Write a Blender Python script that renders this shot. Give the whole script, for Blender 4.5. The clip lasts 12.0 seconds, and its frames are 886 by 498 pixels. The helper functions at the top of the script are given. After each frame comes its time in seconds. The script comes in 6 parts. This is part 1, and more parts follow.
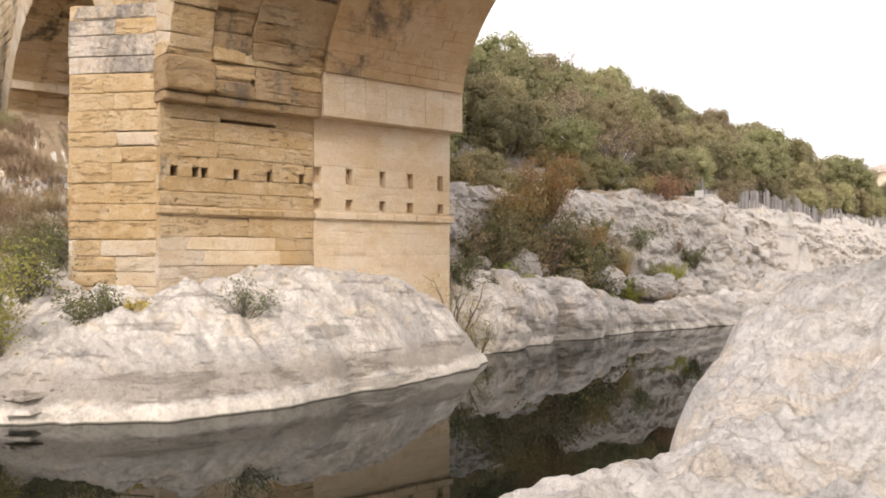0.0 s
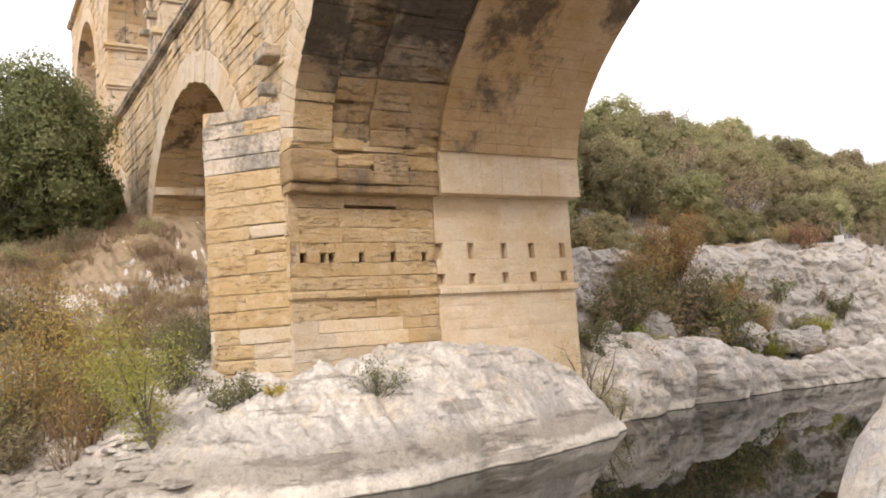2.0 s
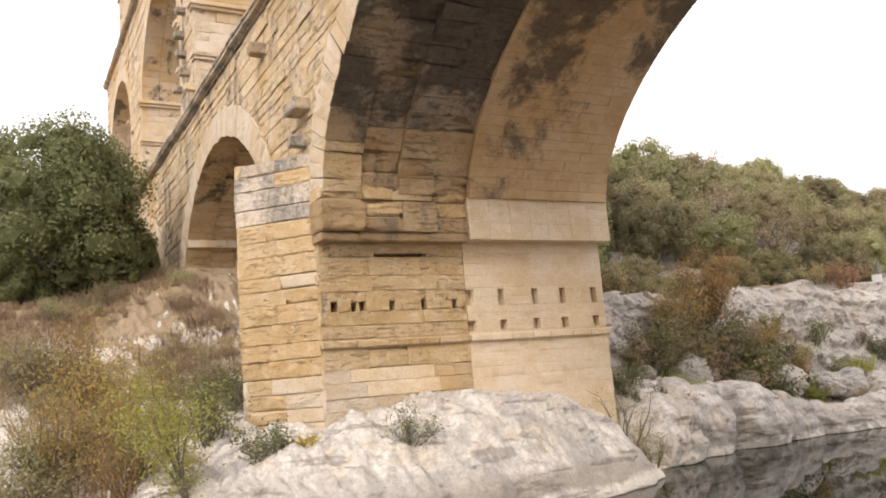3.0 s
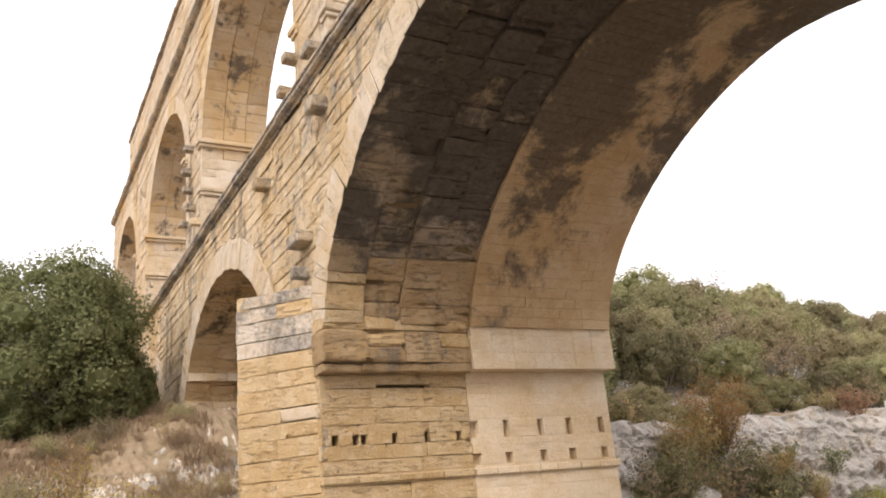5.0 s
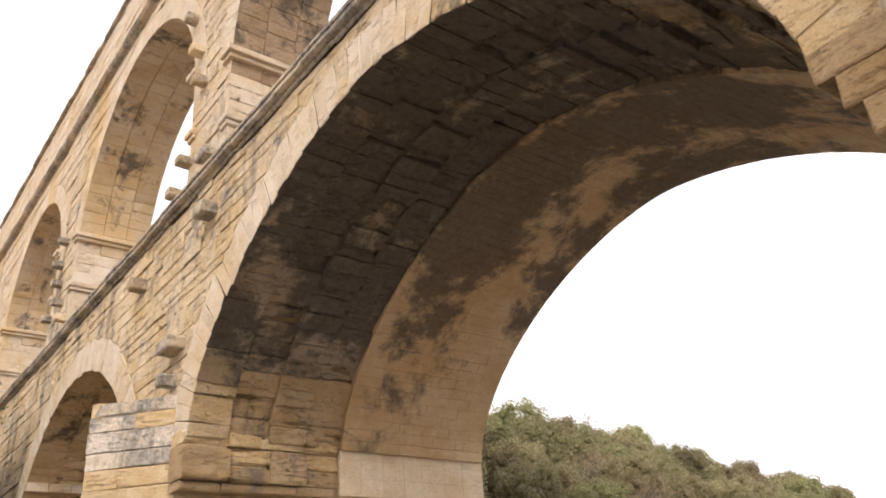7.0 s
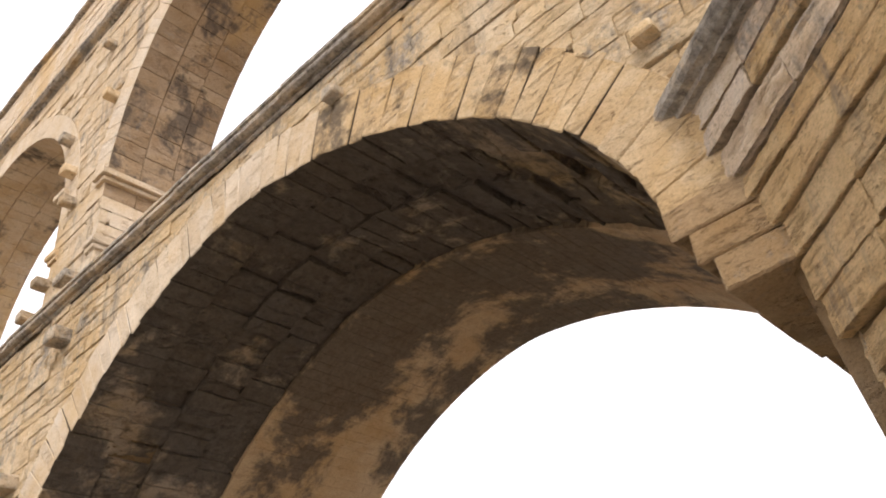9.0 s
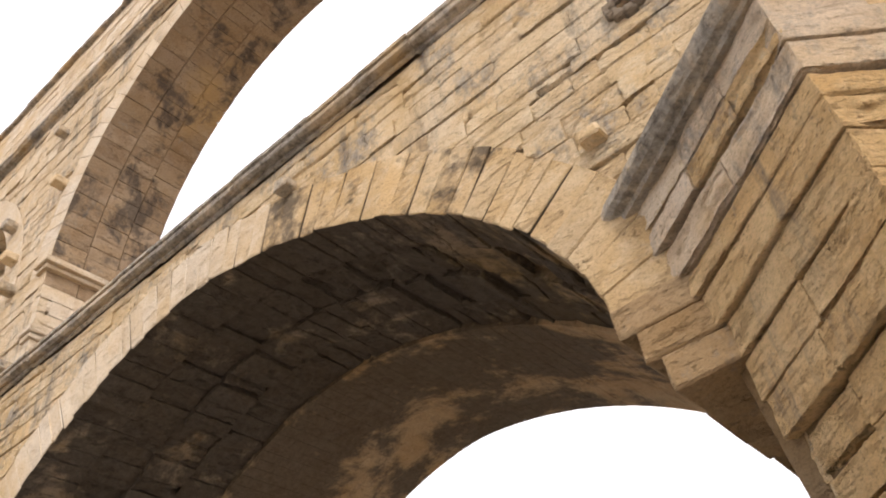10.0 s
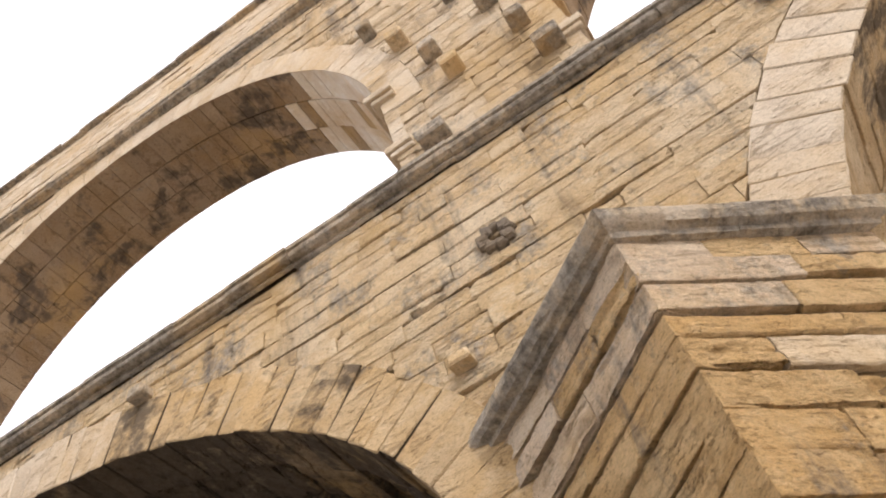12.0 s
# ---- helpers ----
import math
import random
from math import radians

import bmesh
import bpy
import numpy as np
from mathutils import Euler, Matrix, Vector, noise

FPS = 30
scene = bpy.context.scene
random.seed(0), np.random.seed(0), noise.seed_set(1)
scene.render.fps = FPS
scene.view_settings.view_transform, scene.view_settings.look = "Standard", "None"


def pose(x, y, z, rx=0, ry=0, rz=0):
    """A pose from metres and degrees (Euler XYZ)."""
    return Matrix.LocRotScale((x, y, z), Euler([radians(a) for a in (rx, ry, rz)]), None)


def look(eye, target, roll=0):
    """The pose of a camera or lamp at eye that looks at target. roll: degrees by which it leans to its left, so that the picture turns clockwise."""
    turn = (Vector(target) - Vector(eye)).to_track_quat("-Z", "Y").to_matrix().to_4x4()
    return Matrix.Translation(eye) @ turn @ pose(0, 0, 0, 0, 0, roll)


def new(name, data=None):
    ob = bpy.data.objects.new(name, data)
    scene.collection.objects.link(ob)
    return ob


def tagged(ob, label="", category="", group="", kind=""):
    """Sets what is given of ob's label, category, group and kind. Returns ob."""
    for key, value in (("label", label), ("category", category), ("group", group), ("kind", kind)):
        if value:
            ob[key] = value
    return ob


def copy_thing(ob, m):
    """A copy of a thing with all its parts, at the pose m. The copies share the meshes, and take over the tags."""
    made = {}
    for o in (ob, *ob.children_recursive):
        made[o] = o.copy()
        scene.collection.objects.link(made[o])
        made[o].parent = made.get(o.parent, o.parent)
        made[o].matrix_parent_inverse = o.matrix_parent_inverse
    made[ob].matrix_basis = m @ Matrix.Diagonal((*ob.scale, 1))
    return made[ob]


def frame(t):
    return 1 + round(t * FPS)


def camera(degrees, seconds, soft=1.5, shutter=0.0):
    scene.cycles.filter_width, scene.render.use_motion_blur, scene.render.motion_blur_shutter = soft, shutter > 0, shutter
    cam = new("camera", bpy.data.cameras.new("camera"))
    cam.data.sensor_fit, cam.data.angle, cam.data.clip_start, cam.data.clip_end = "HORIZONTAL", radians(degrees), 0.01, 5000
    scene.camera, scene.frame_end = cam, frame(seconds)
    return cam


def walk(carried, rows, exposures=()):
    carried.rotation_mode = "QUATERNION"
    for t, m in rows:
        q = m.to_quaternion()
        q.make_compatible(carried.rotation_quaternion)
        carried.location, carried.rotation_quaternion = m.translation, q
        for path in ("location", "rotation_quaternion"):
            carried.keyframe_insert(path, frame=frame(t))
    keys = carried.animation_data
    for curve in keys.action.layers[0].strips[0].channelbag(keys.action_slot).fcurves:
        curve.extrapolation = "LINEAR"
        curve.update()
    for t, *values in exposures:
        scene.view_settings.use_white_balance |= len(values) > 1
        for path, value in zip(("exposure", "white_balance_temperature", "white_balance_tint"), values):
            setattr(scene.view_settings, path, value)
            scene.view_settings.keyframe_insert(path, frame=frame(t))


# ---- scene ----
cam = camera(56.7, 12.0, 1.9)
PATH = [
    (0, (26.374, -9.593, 3.89), (24.827, -8.325, 3.905), -0.0),
    (0.5, (26.383, -9.593, 3.867), (24.812, -8.355, 3.911), -1.1),
    (1, (26.378, -9.581, 3.85), (24.754, -8.417, 3.935), -2.2),
    (1.5, (26.373, -9.569, 3.833), (24.698, -8.485, 3.971), -3.1),
    (2, (26.371, -9.564, 3.819), (24.662, -8.543, 4.021), -3.9),
    (2.5, (26.361, -9.567, 3.808), (24.639, -8.584, 4.07), -4.4),
    (4.5, (26.308, -9.539, 3.784), (24.621, -8.608, 4.319), -5.6),
    (5, (26.309, -9.531, 3.793), (24.659, -8.59, 4.42), -5.7),
    (5.5, (26.313, -9.524, 3.799), (24.71, -8.558, 4.505), -5.2),
    (6, (26.336, -9.513, 3.805), (24.793, -8.503, 4.58), -4.5),
    (6.5, (26.338, -9.493, 3.819), (24.86, -8.429, 4.645), -3.9),
    (7, (26.336, -9.472, 3.832), (24.94, -8.34, 4.709), -4.2),
    (9, (26.306, -9.327, 3.884), (25.251, -8.069, 5.026), -7.2),
    (9.5, (26.298, -9.297, 3.898), (25.338, -8.038, 5.121), -8.3),
    (10, (26.291, -9.291, 3.911), (25.435, -8.044, 5.22), -9.6),
    (10.5, (26.282, -9.28, 3.927), (25.525, -8.06, 5.32), -10.6),
    (11, (26.281, -9.279, 3.934), (25.641, -8.088, 5.408), -12.3),
    (11.5, (26.267, -9.256, 3.964), (25.757, -8.087, 5.505), -15.0),
    (12, (26.304, -9.237, 3.994), (25.968, -8.092, 5.599), -19.5),
]
walk(cam, [(t, look(eye, target, roll)) for t, eye, target, roll in PATH], [(0.0, 0.49), (2.5, 0.50), (5.0, 0.45), (9.0, 0.41), (12.0, 0.31)])

# ---------------------------------------------------------------- world and sun
SUN_AZ, SUN_EL = -47.0, 40.0          # degrees from +x towards +y, and above the horizon
world = bpy.data.worlds.new("overcast_sky")
scene.world = world
world.use_nodes = True
wn, wl = world.node_tree.nodes, world.node_tree.links
wn.clear()
w_out, w_bg, w_sky, w_mix = (wn.new(k) for k in ("ShaderNodeOutputWorld", "ShaderNodeBackground", "ShaderNodeTexSky", "ShaderNodeMixRGB"))
w_sky.sky_type, w_sky.sun_disc = "NISHITA", False
w_sky.sun_elevation, w_sky.sun_rotation = radians(SUN_EL), radians(90 - SUN_AZ)
w_sky.dust_density, w_sky.air_density = 4.0, 1.0
w_tc, w_map, w_noise, w_ramp = (wn.new(k) for k in ("ShaderNodeTexCoord", "ShaderNodeMapping", "ShaderNodeTexNoise", "ShaderNodeValToRGB"))
w_map.inputs["Scale"].default_value = (1.0, 1.0, 3.2)
w_noise.inputs["Scale"].default_value, w_noise.inputs["Detail"].default_value = 1.7, 4
w_ramp.color_ramp.elements[0].position, w_ramp.color_ramp.elements[0].color = 0.30, (8.8, 8.45, 9.0, 1)
w_ramp.color_ramp.elements[1].position, w_ramp.color_ramp.elements[1].color = 0.62, (10.8, 10.25, 10.5, 1)
wl.new(w_tc.outputs["Generated"], w_map.inputs["Vector"])
wl.new(w_map.outputs["Vector"], w_noise.inputs["Vector"])
wl.new(w_noise.outputs["Fac"], w_ramp.inputs["Fac"])
w_mix.inputs["Fac"].default_value = 0.93
wl.new(w_sky.outputs["Color"], w_mix.inputs["Color1"])
wl.new(w_ramp.outputs["Color"], w_mix.inputs["Color2"])
wl.new(w_mix.outputs["Color"], w_bg.inputs["Color"])
w_bg.inputs["Strength"].default_value = 0.132
wl.new(w_bg.outputs["Background"], w_out.inputs["Surface"])

sun = new("sun", bpy.data.lights.new("sun", "SUN"))
sun.data.energy, sun.data.angle, sun.data.color = 1.9, radians(22), (1.0, 0.905, 0.83)
sun_from = Vector((math.cos(radians(SUN_AZ)) * math.cos(radians(SUN_EL)), math.sin(radians(SUN_AZ)) * math.cos(radians(SUN_EL)), math.sin(radians(SUN_EL))))
sun.matrix_world = look(sun_from * 60, (0, 0, 0))


# ---------------------------------------------------------------- materials
class Nodes:
    """A small builder for one node material."""

    def __init__(self, name):
        self.mat = bpy.data.materials.new(name)
        self.mat.use_nodes = True
        self.tree = self.mat.node_tree
        self.tree.nodes.clear()
        self.out = self.make("ShaderNodeOutputMaterial")
        self.bsdf = self.make("ShaderNodeBsdfPrincipled")
        self.tree.links.new(self.bsdf.outputs[0], self.out.inputs[0])
        geo = self.make("ShaderNodeNewGeometry")
        self.pos, self.island, self.normal = geo.outputs["Position"], geo.outputs["Random Per Island"], geo.outputs["Normal"]

    def make(self, kind):
        return self.tree.nodes.new(kind)

    def put(self, socket, value):
        if isinstance(value, bpy.types.NodeSocket):
            self.tree.links.new(value, socket)
        else:
            socket.default_value = value

    def math(self, op, a, b=0.0, clamp=False):
        n = self.make("ShaderNodeMath")
        n.operation, n.use_clamp = op, clamp
        self.put(n.inputs[0], a), self.put(n.inputs[1], b)
        return n.outputs[0]

    def noise(self, scale, detail=3, rough=0.55, stretch=(1, 1, 1), vector=None, distort=0.0):
        m, n = self.make("ShaderNodeMapping"), self.make("ShaderNodeTexNoise")
        m.inputs["Scale"].default_value = stretch
        self.put(m.inputs["Vector"], vector or self.pos)
        self.put(n.inputs["Vector"], m.outputs[0])
        n.inputs["Scale"].default_value, n.inputs["Detail"].default_value, n.inputs["Roughness"].default_value = scale, detail, rough
        n.inputs["Distortion"].default_value = distort
        return n.outputs["Fac"]

    def ramp(self, fac, *stops):
        n = self.make("ShaderNodeValToRGB")
        e = n.color_ramp.elements
        while len(e) < len(stops):
            e.new(0.5)
        for el, (p, c) in zip(e, stops):
            el.position, el.color = p, (c, c, c, 1) if isinstance(c, (int, float)) else (*c, 1)
        self.put(n.inputs["Fac"], fac)
        return n.outputs["Color"]

    def mix(self, fac, a, b, kind="MIX"):
        n = self.make("ShaderNodeMixRGB")
        n.blend_type = kind
        self.put(n.inputs["Fac"], fac)
        for s, c in ((n.inputs["Color1"], a), (n.inputs["Color2"], b)):
            self.put(s, c if isinstance(c, bpy.types.NodeSocket) else (*c, 1))
        return n.outputs["Color"]

    def bump(self, height, strength, distance, before=None):
        n = self.make("ShaderNodeBump")
        n.inputs["Strength"].default_value, n.inputs["Distance"].default_value = strength, distance
        self.put(n.inputs["Height"], height)
        if before is not None:
            self.put(n.inputs["Normal"], before)
        return n.outputs["Normal"]

    def random(self):
        o = self.make("ShaderNodeObjectInfo")
        return self.math("FRACT", self.math("ADD", o.outputs["Random"], self.island))

    def height(self):
        s = self.make("ShaderNodeSeparateXYZ")
        self.put(s.inputs[0], self.pos)
        return s.outputs[2]

    def done(self, colour, rough=0.9, normal=None, spec=0.2):
        self.put(self.bsdf.inputs["Base Color"], colour if isinstance(colour, bpy.types.NodeSocket) else (*colour, 1))
        self.put(self.bsdf.inputs["Roughness"], rough)
        self.bsdf.inputs["Specular IOR Level"].default_value = spec
        if normal is not None:
            self.put(self.bsdf.inputs["Normal"], normal)
        return self.mat


def masonry(name, tones, crust_shade=0.0, lichen=0.0, pits=1.0, crust_scale=0.35, seep=0.0):
    """Worn limestone: a tone for each block, eroded beds and pits with their recess shade in the colour, black crusts
    that also carry vault shade, and grey lichen; seep: stains that run down from the joint between the two bridges.
    """
    m = Nodes(name)
    r = m.random()
    own = m.make("ShaderNodeVectorMath")
    own.operation = "ADD"
    spin = m.make("ShaderNodeCombineXYZ")
    m.put(spin.inputs[0], m.math("MULTIPLY", r, 61.0)), m.put(spin.inputs[1], m.math("MULTIPLY", r, 37.0)), m.put(spin.inputs[2], m.math("MULTIPLY", r, 83.0))
    m.put(own.inputs[0], m.pos), m.put(own.inputs[1], spin.outputs[0])
    block = own.outputs[0]
    lot = block if pits > 0.6 else None
    mid = tones[len(tones) // 2]
    tint = lambda kr, kg, kb: tuple(min(0.8, v * k) for v, k in zip(mid, (kr, kg, kb)))
    colour = m.ramp(r, *[(i / (len(tones) - 1), t) for i, t in enumerate(tones)])
    colour = m.mix(m.ramp(m.noise(0.22, 5, 0.6, (1, 1, 1), None, 0.3), (0.44, 0.0), (0.64, 0.7)), colour, tint(1.14, 1.22, 1.40))
    colour = m.mix(m.ramp(m.noise(0.31, 5, 0.6, (1, 1, 0.7)), (0.46, 0.0), (0.66, 0.6)), colour, tint(0.98, 0.87, 0.66))
    colour = m.mix(m.ramp(m.noise(0.8, 6, 0.62, (1, 1, 1), lot), (0.44, 0.0), (0.64, 0.55)), colour, tint(0.90, 0.80, 0.64))
    colour = m.mix(m.ramp(m.noise(1.6, 7, 0.68, (1, 1, 1.5), lot), (0.50, 0.0), (0.64, 0.6)), colour, tint(1.14, 1.20, 1.30))
    # tooling and bed cuts darken the colour too, in place of weak relief shading
    tooled = m.noise(16.0, 6, 0.70, (1, 1, 2.2), block)
    colour = m.mix(0.62, colour, m.ramp(tooled, (0.34, (0.56, 0.47, 0.37)), (0.44, (1.02, 1.01, 1.0)), (0.60, (1.26, 1.25, 1.24))), "MULTIPLY")
    zone = m.ramp(m.noise(0.55, 5, 0.6, (1, 1, 1), block), (0.50 - 0.05 * pits, 0.0), (0.62 - 0.05 * pits, 1.0))
    cuts = m.math("MAXIMUM", m.ramp(m.noise(1.15, 6, 0.60, (1, 1, 6.5), block, 0.2), (0.36, 1.0), (0.43, 0.0)), m.ramp(m.noise(2.6, 5, 0.60, (1, 1, 5.5), block, 0.3), (0.36, 0.9), (0.43, 0.0)))
    eaten = m.math("MULTIPLY", cuts, zone)
    groove = m.math("SUBTRACT", 1.0, eaten)
    colour = m.mix(m.math("MULTIPLY", eaten, 0.5 * min(1.0, pits)), colour, tint(0.50, 0.41, 0.31))
    # pits are coloured dark for the shade inside them
    holes = m.math("MULTIPLY", m.ramp(m.noise(6.5, 5, 0.62, (1, 1, 2.4), block, 0.3), (0.34, 1.0), (0.40, 0.0)), m.ramp(m.noise(0.9, 5, 0.65, (1, 1, 1), block), (0.52 - 0.05 * pits, 0.0), (0.62 - 0.05 * pits, 1.0)))
    colour = m.mix(m.math("MULTIPLY", holes, 0.7 * min(1.0, pits)), colour, tint(0.38, 0.30, 0.22))
    colour = m.mix(0.35, colour, m.ramp(m.noise(55.0, 5, 0.78), (0.36, (0.70, 0.68, 0.65)), (0.52, (1.10, 1.10, 1.10))), "MULTIPLY")
    if lichen:
        mask = m.ramp(m.math("ADD", m.noise(0.8, 6, 0.7, (1, 1, 0.6)), m.math("MULTIPLY", m.noise(6.0, 5, 0.75), 0.4)), (0.88 - 0.25 * lichen, 0.0), (1.02 - 0.25 * lichen, 1.0))
        colour = m.mix(m.math("MULTIPLY", mask, 0.8), colour, m.ramp(m.noise(4.5, 8, 0.76), (0.38, (0.065, 0.060, 0.055)), (0.60, (0.42, 0.385, 0.335))))
    if lichen > 0.4:
        runs = m.ramp(m.noise(0.62, 6, 0.68, (1, 1, 0.16)), (0.55, 0.0), (0.63, 0.75))
        colour = m.mix(m.math("MULTIPLY", runs, m.ramp(m.noise(5.0, 7, 0.75), (0.40, 0.35), (0.56, 1.0))), colour, (0.13, 0.12, 0.115))
    if lichen:
        colour = m.mix(m.ramp(m.noise(0.17, 5, 0.6, (1, 1, 0.5)), (0.54, 0.0), (0.66, 0.55)), colour, (0.52, 0.33, 0.12))
    # black crusts; their coverage and darkness also stand in for vault shade
    if crust_shade:
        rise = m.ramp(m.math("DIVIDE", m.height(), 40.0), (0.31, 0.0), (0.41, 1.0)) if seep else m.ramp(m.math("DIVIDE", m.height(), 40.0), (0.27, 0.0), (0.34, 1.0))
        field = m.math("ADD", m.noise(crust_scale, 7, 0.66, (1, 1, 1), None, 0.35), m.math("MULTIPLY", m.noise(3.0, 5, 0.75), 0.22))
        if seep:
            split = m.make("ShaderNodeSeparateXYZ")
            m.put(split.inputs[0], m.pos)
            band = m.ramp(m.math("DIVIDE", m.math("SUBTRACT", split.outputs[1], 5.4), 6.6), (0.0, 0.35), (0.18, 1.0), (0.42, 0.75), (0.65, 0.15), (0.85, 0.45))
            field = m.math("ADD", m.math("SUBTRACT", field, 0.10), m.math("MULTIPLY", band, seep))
        # the boost with height paints the crown's deeper shade over the soot
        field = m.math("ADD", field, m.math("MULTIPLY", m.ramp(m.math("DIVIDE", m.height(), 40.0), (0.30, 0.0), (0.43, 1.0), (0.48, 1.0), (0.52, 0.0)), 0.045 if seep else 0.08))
        mask = m.ramp(m.math("SUBTRACT", field, m.math("MULTIPLY", m.math("SUBTRACT", 1.0, rise), 0.16)), (0.70 - 0.2 * crust_shade, 0.0), (0.78 - 0.16 * crust_shade, 1.0))
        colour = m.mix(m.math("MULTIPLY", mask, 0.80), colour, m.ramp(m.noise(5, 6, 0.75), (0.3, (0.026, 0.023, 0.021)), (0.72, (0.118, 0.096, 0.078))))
    n = m.bump(m.math("SUBTRACT", 1.0, holes), 0.6 * min(1.2, pits), 0.04)
    n = m.bump(groove, 0.8 * min(1.0, pits), 0.08 if pits < 1.5 else 0.11, n)
    n = m.bump(m.noise(2.4, 8, 0.70, (1, 1, 2.0), block), 0.8 * pits, 0.10, n)
    n = m.bump(tooled, 0.8 * min(1.2, pits), 0.05, n)
    n = m.bump(m.noise(60.0, 5, 0.75), 0.35, 0.008, n)
    return m.done(colour, 0.92, n)


GOLD = [(0.536, 0.383, 0.211), (0.59, 0.449, 0.271), (0.482, 0.338, 0.177), (0.635, 0.509, 0.336), (0.547, 0.393, 0.211), (0.612, 0.471, 0.292)]
PALE = [(0.542, 0.453, 0.337), (0.592, 0.518, 0.409), (0.513, 0.416, 0.293), (0.614, 0.549, 0.456)]
CREAM = [(0.595, 0.484, 0.336), (0.614, 0.508, 0.363), (0.581, 0.465, 0.317), (0.629, 0.522, 0.377)]
mat_gold = masonry("golden_limestone", GOLD, 0.0, 0.45)
mat_gold_rough = masonry("rough_golden_limestone", [(0.66, 0.475, 0.255), (0.69, 0.51, 0.285), (0.61, 0.425, 0.215), (0.71, 0.55, 0.33)], 0.0, 0.42, 1.8)
OCHRE = [(0.507, 0.356, 0.187), (0.542, 0.396, 0.22), (0.462, 0.317, 0.153), (0.572, 0.436, 0.264), (0.497, 0.341, 0.168), (0.548, 0.41, 0.24)]
mat_gold_clean = masonry("golden_limestone_sheltered", OCHRE, 0.05, 0.0, 1.1)
mat_spandrel = masonry("golden_limestone_weathered", GOLD, 0.0, 0.66, 1.4)
mat_pale = masonry("pale_limestone", PALE, 0.0, 0.25, 0.8)
mat_cream = masonry("cream_cut_limestone", CREAM, 0.0, 0.0, 0.45)
# vault stone: real soot stains, toned down further for shade under the arches
mat_vault = masonry("sooty_shaded_limestone", [(0.36, 0.275, 0.18), (0.40, 0.31, 0.21), (0.32, 0.245, 0.165), (0.42, 0.33, 0.23), (0.35, 0.275, 0.20)], 0.87, 0.2, 1.6, 0.42)
mat_vault_new = masonry("sooty_shaded_cut_limestone", [(0.44, 0.308, 0.168), (0.46, 0.325, 0.183), (0.42, 0.29, 0.158), (0.48, 0.345, 0.20)], 0.66, 0.0, 0.55, 0.36, 0.25)
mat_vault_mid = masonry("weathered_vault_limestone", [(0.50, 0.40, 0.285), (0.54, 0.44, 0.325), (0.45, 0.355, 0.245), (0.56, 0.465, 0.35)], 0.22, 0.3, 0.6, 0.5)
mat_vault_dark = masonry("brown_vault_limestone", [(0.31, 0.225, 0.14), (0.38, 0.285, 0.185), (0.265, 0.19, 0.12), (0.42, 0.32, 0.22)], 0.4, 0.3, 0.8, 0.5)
mat_upper = masonry("pale_golden_limestone", [(0.56, 0.45, 0.31), (0.61, 0.51, 0.37), (0.53, 0.42, 0.28), (0.63, 0.54, 0.41)], 0.0, 0.48, 1.1)
mat_lichen = masonry("lichen_grey_limestone", PALE, 0.0, 1.1, 1.2)
mat_bleached = masonry("bleached_limestone", [(0.66, 0.54, 0.40), (0.71, 0.60, 0.47), (0.61, 0.48, 0.33), (0.73, 0.63, 0.50)], 0.0, 0.62, 1.4)
mat_impost = masonry("weathered_impost_limestone", [(0.43, 0.30, 0.165), (0.47, 0.335, 0.19), (0.39, 0.27, 0.145), (0.50, 0.37, 0.225)], 0.0, 0.45, 1.6)
mat_mottled = masonry("mottled_bleached_limestone", [(0.60, 0.51, 0.40), (0.66, 0.575, 0.47), (0.55, 0.455, 0.34)], 0.0, 0.95, 1.2)
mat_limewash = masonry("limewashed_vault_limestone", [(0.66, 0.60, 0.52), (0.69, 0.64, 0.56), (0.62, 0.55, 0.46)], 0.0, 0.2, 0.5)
mat_boss = masonry("blackened_boss_stone", [(0.16, 0.13, 0.10), (0.22, 0.18, 0.135), (0.30, 0.24, 0.17)], 0.0, 0.3, 1.2)
mat_core = masonry("joint_rubble", [(0.20, 0.135, 0.07), (0.24, 0.165, 0.09)], 0.0, 0.0, 1.0)


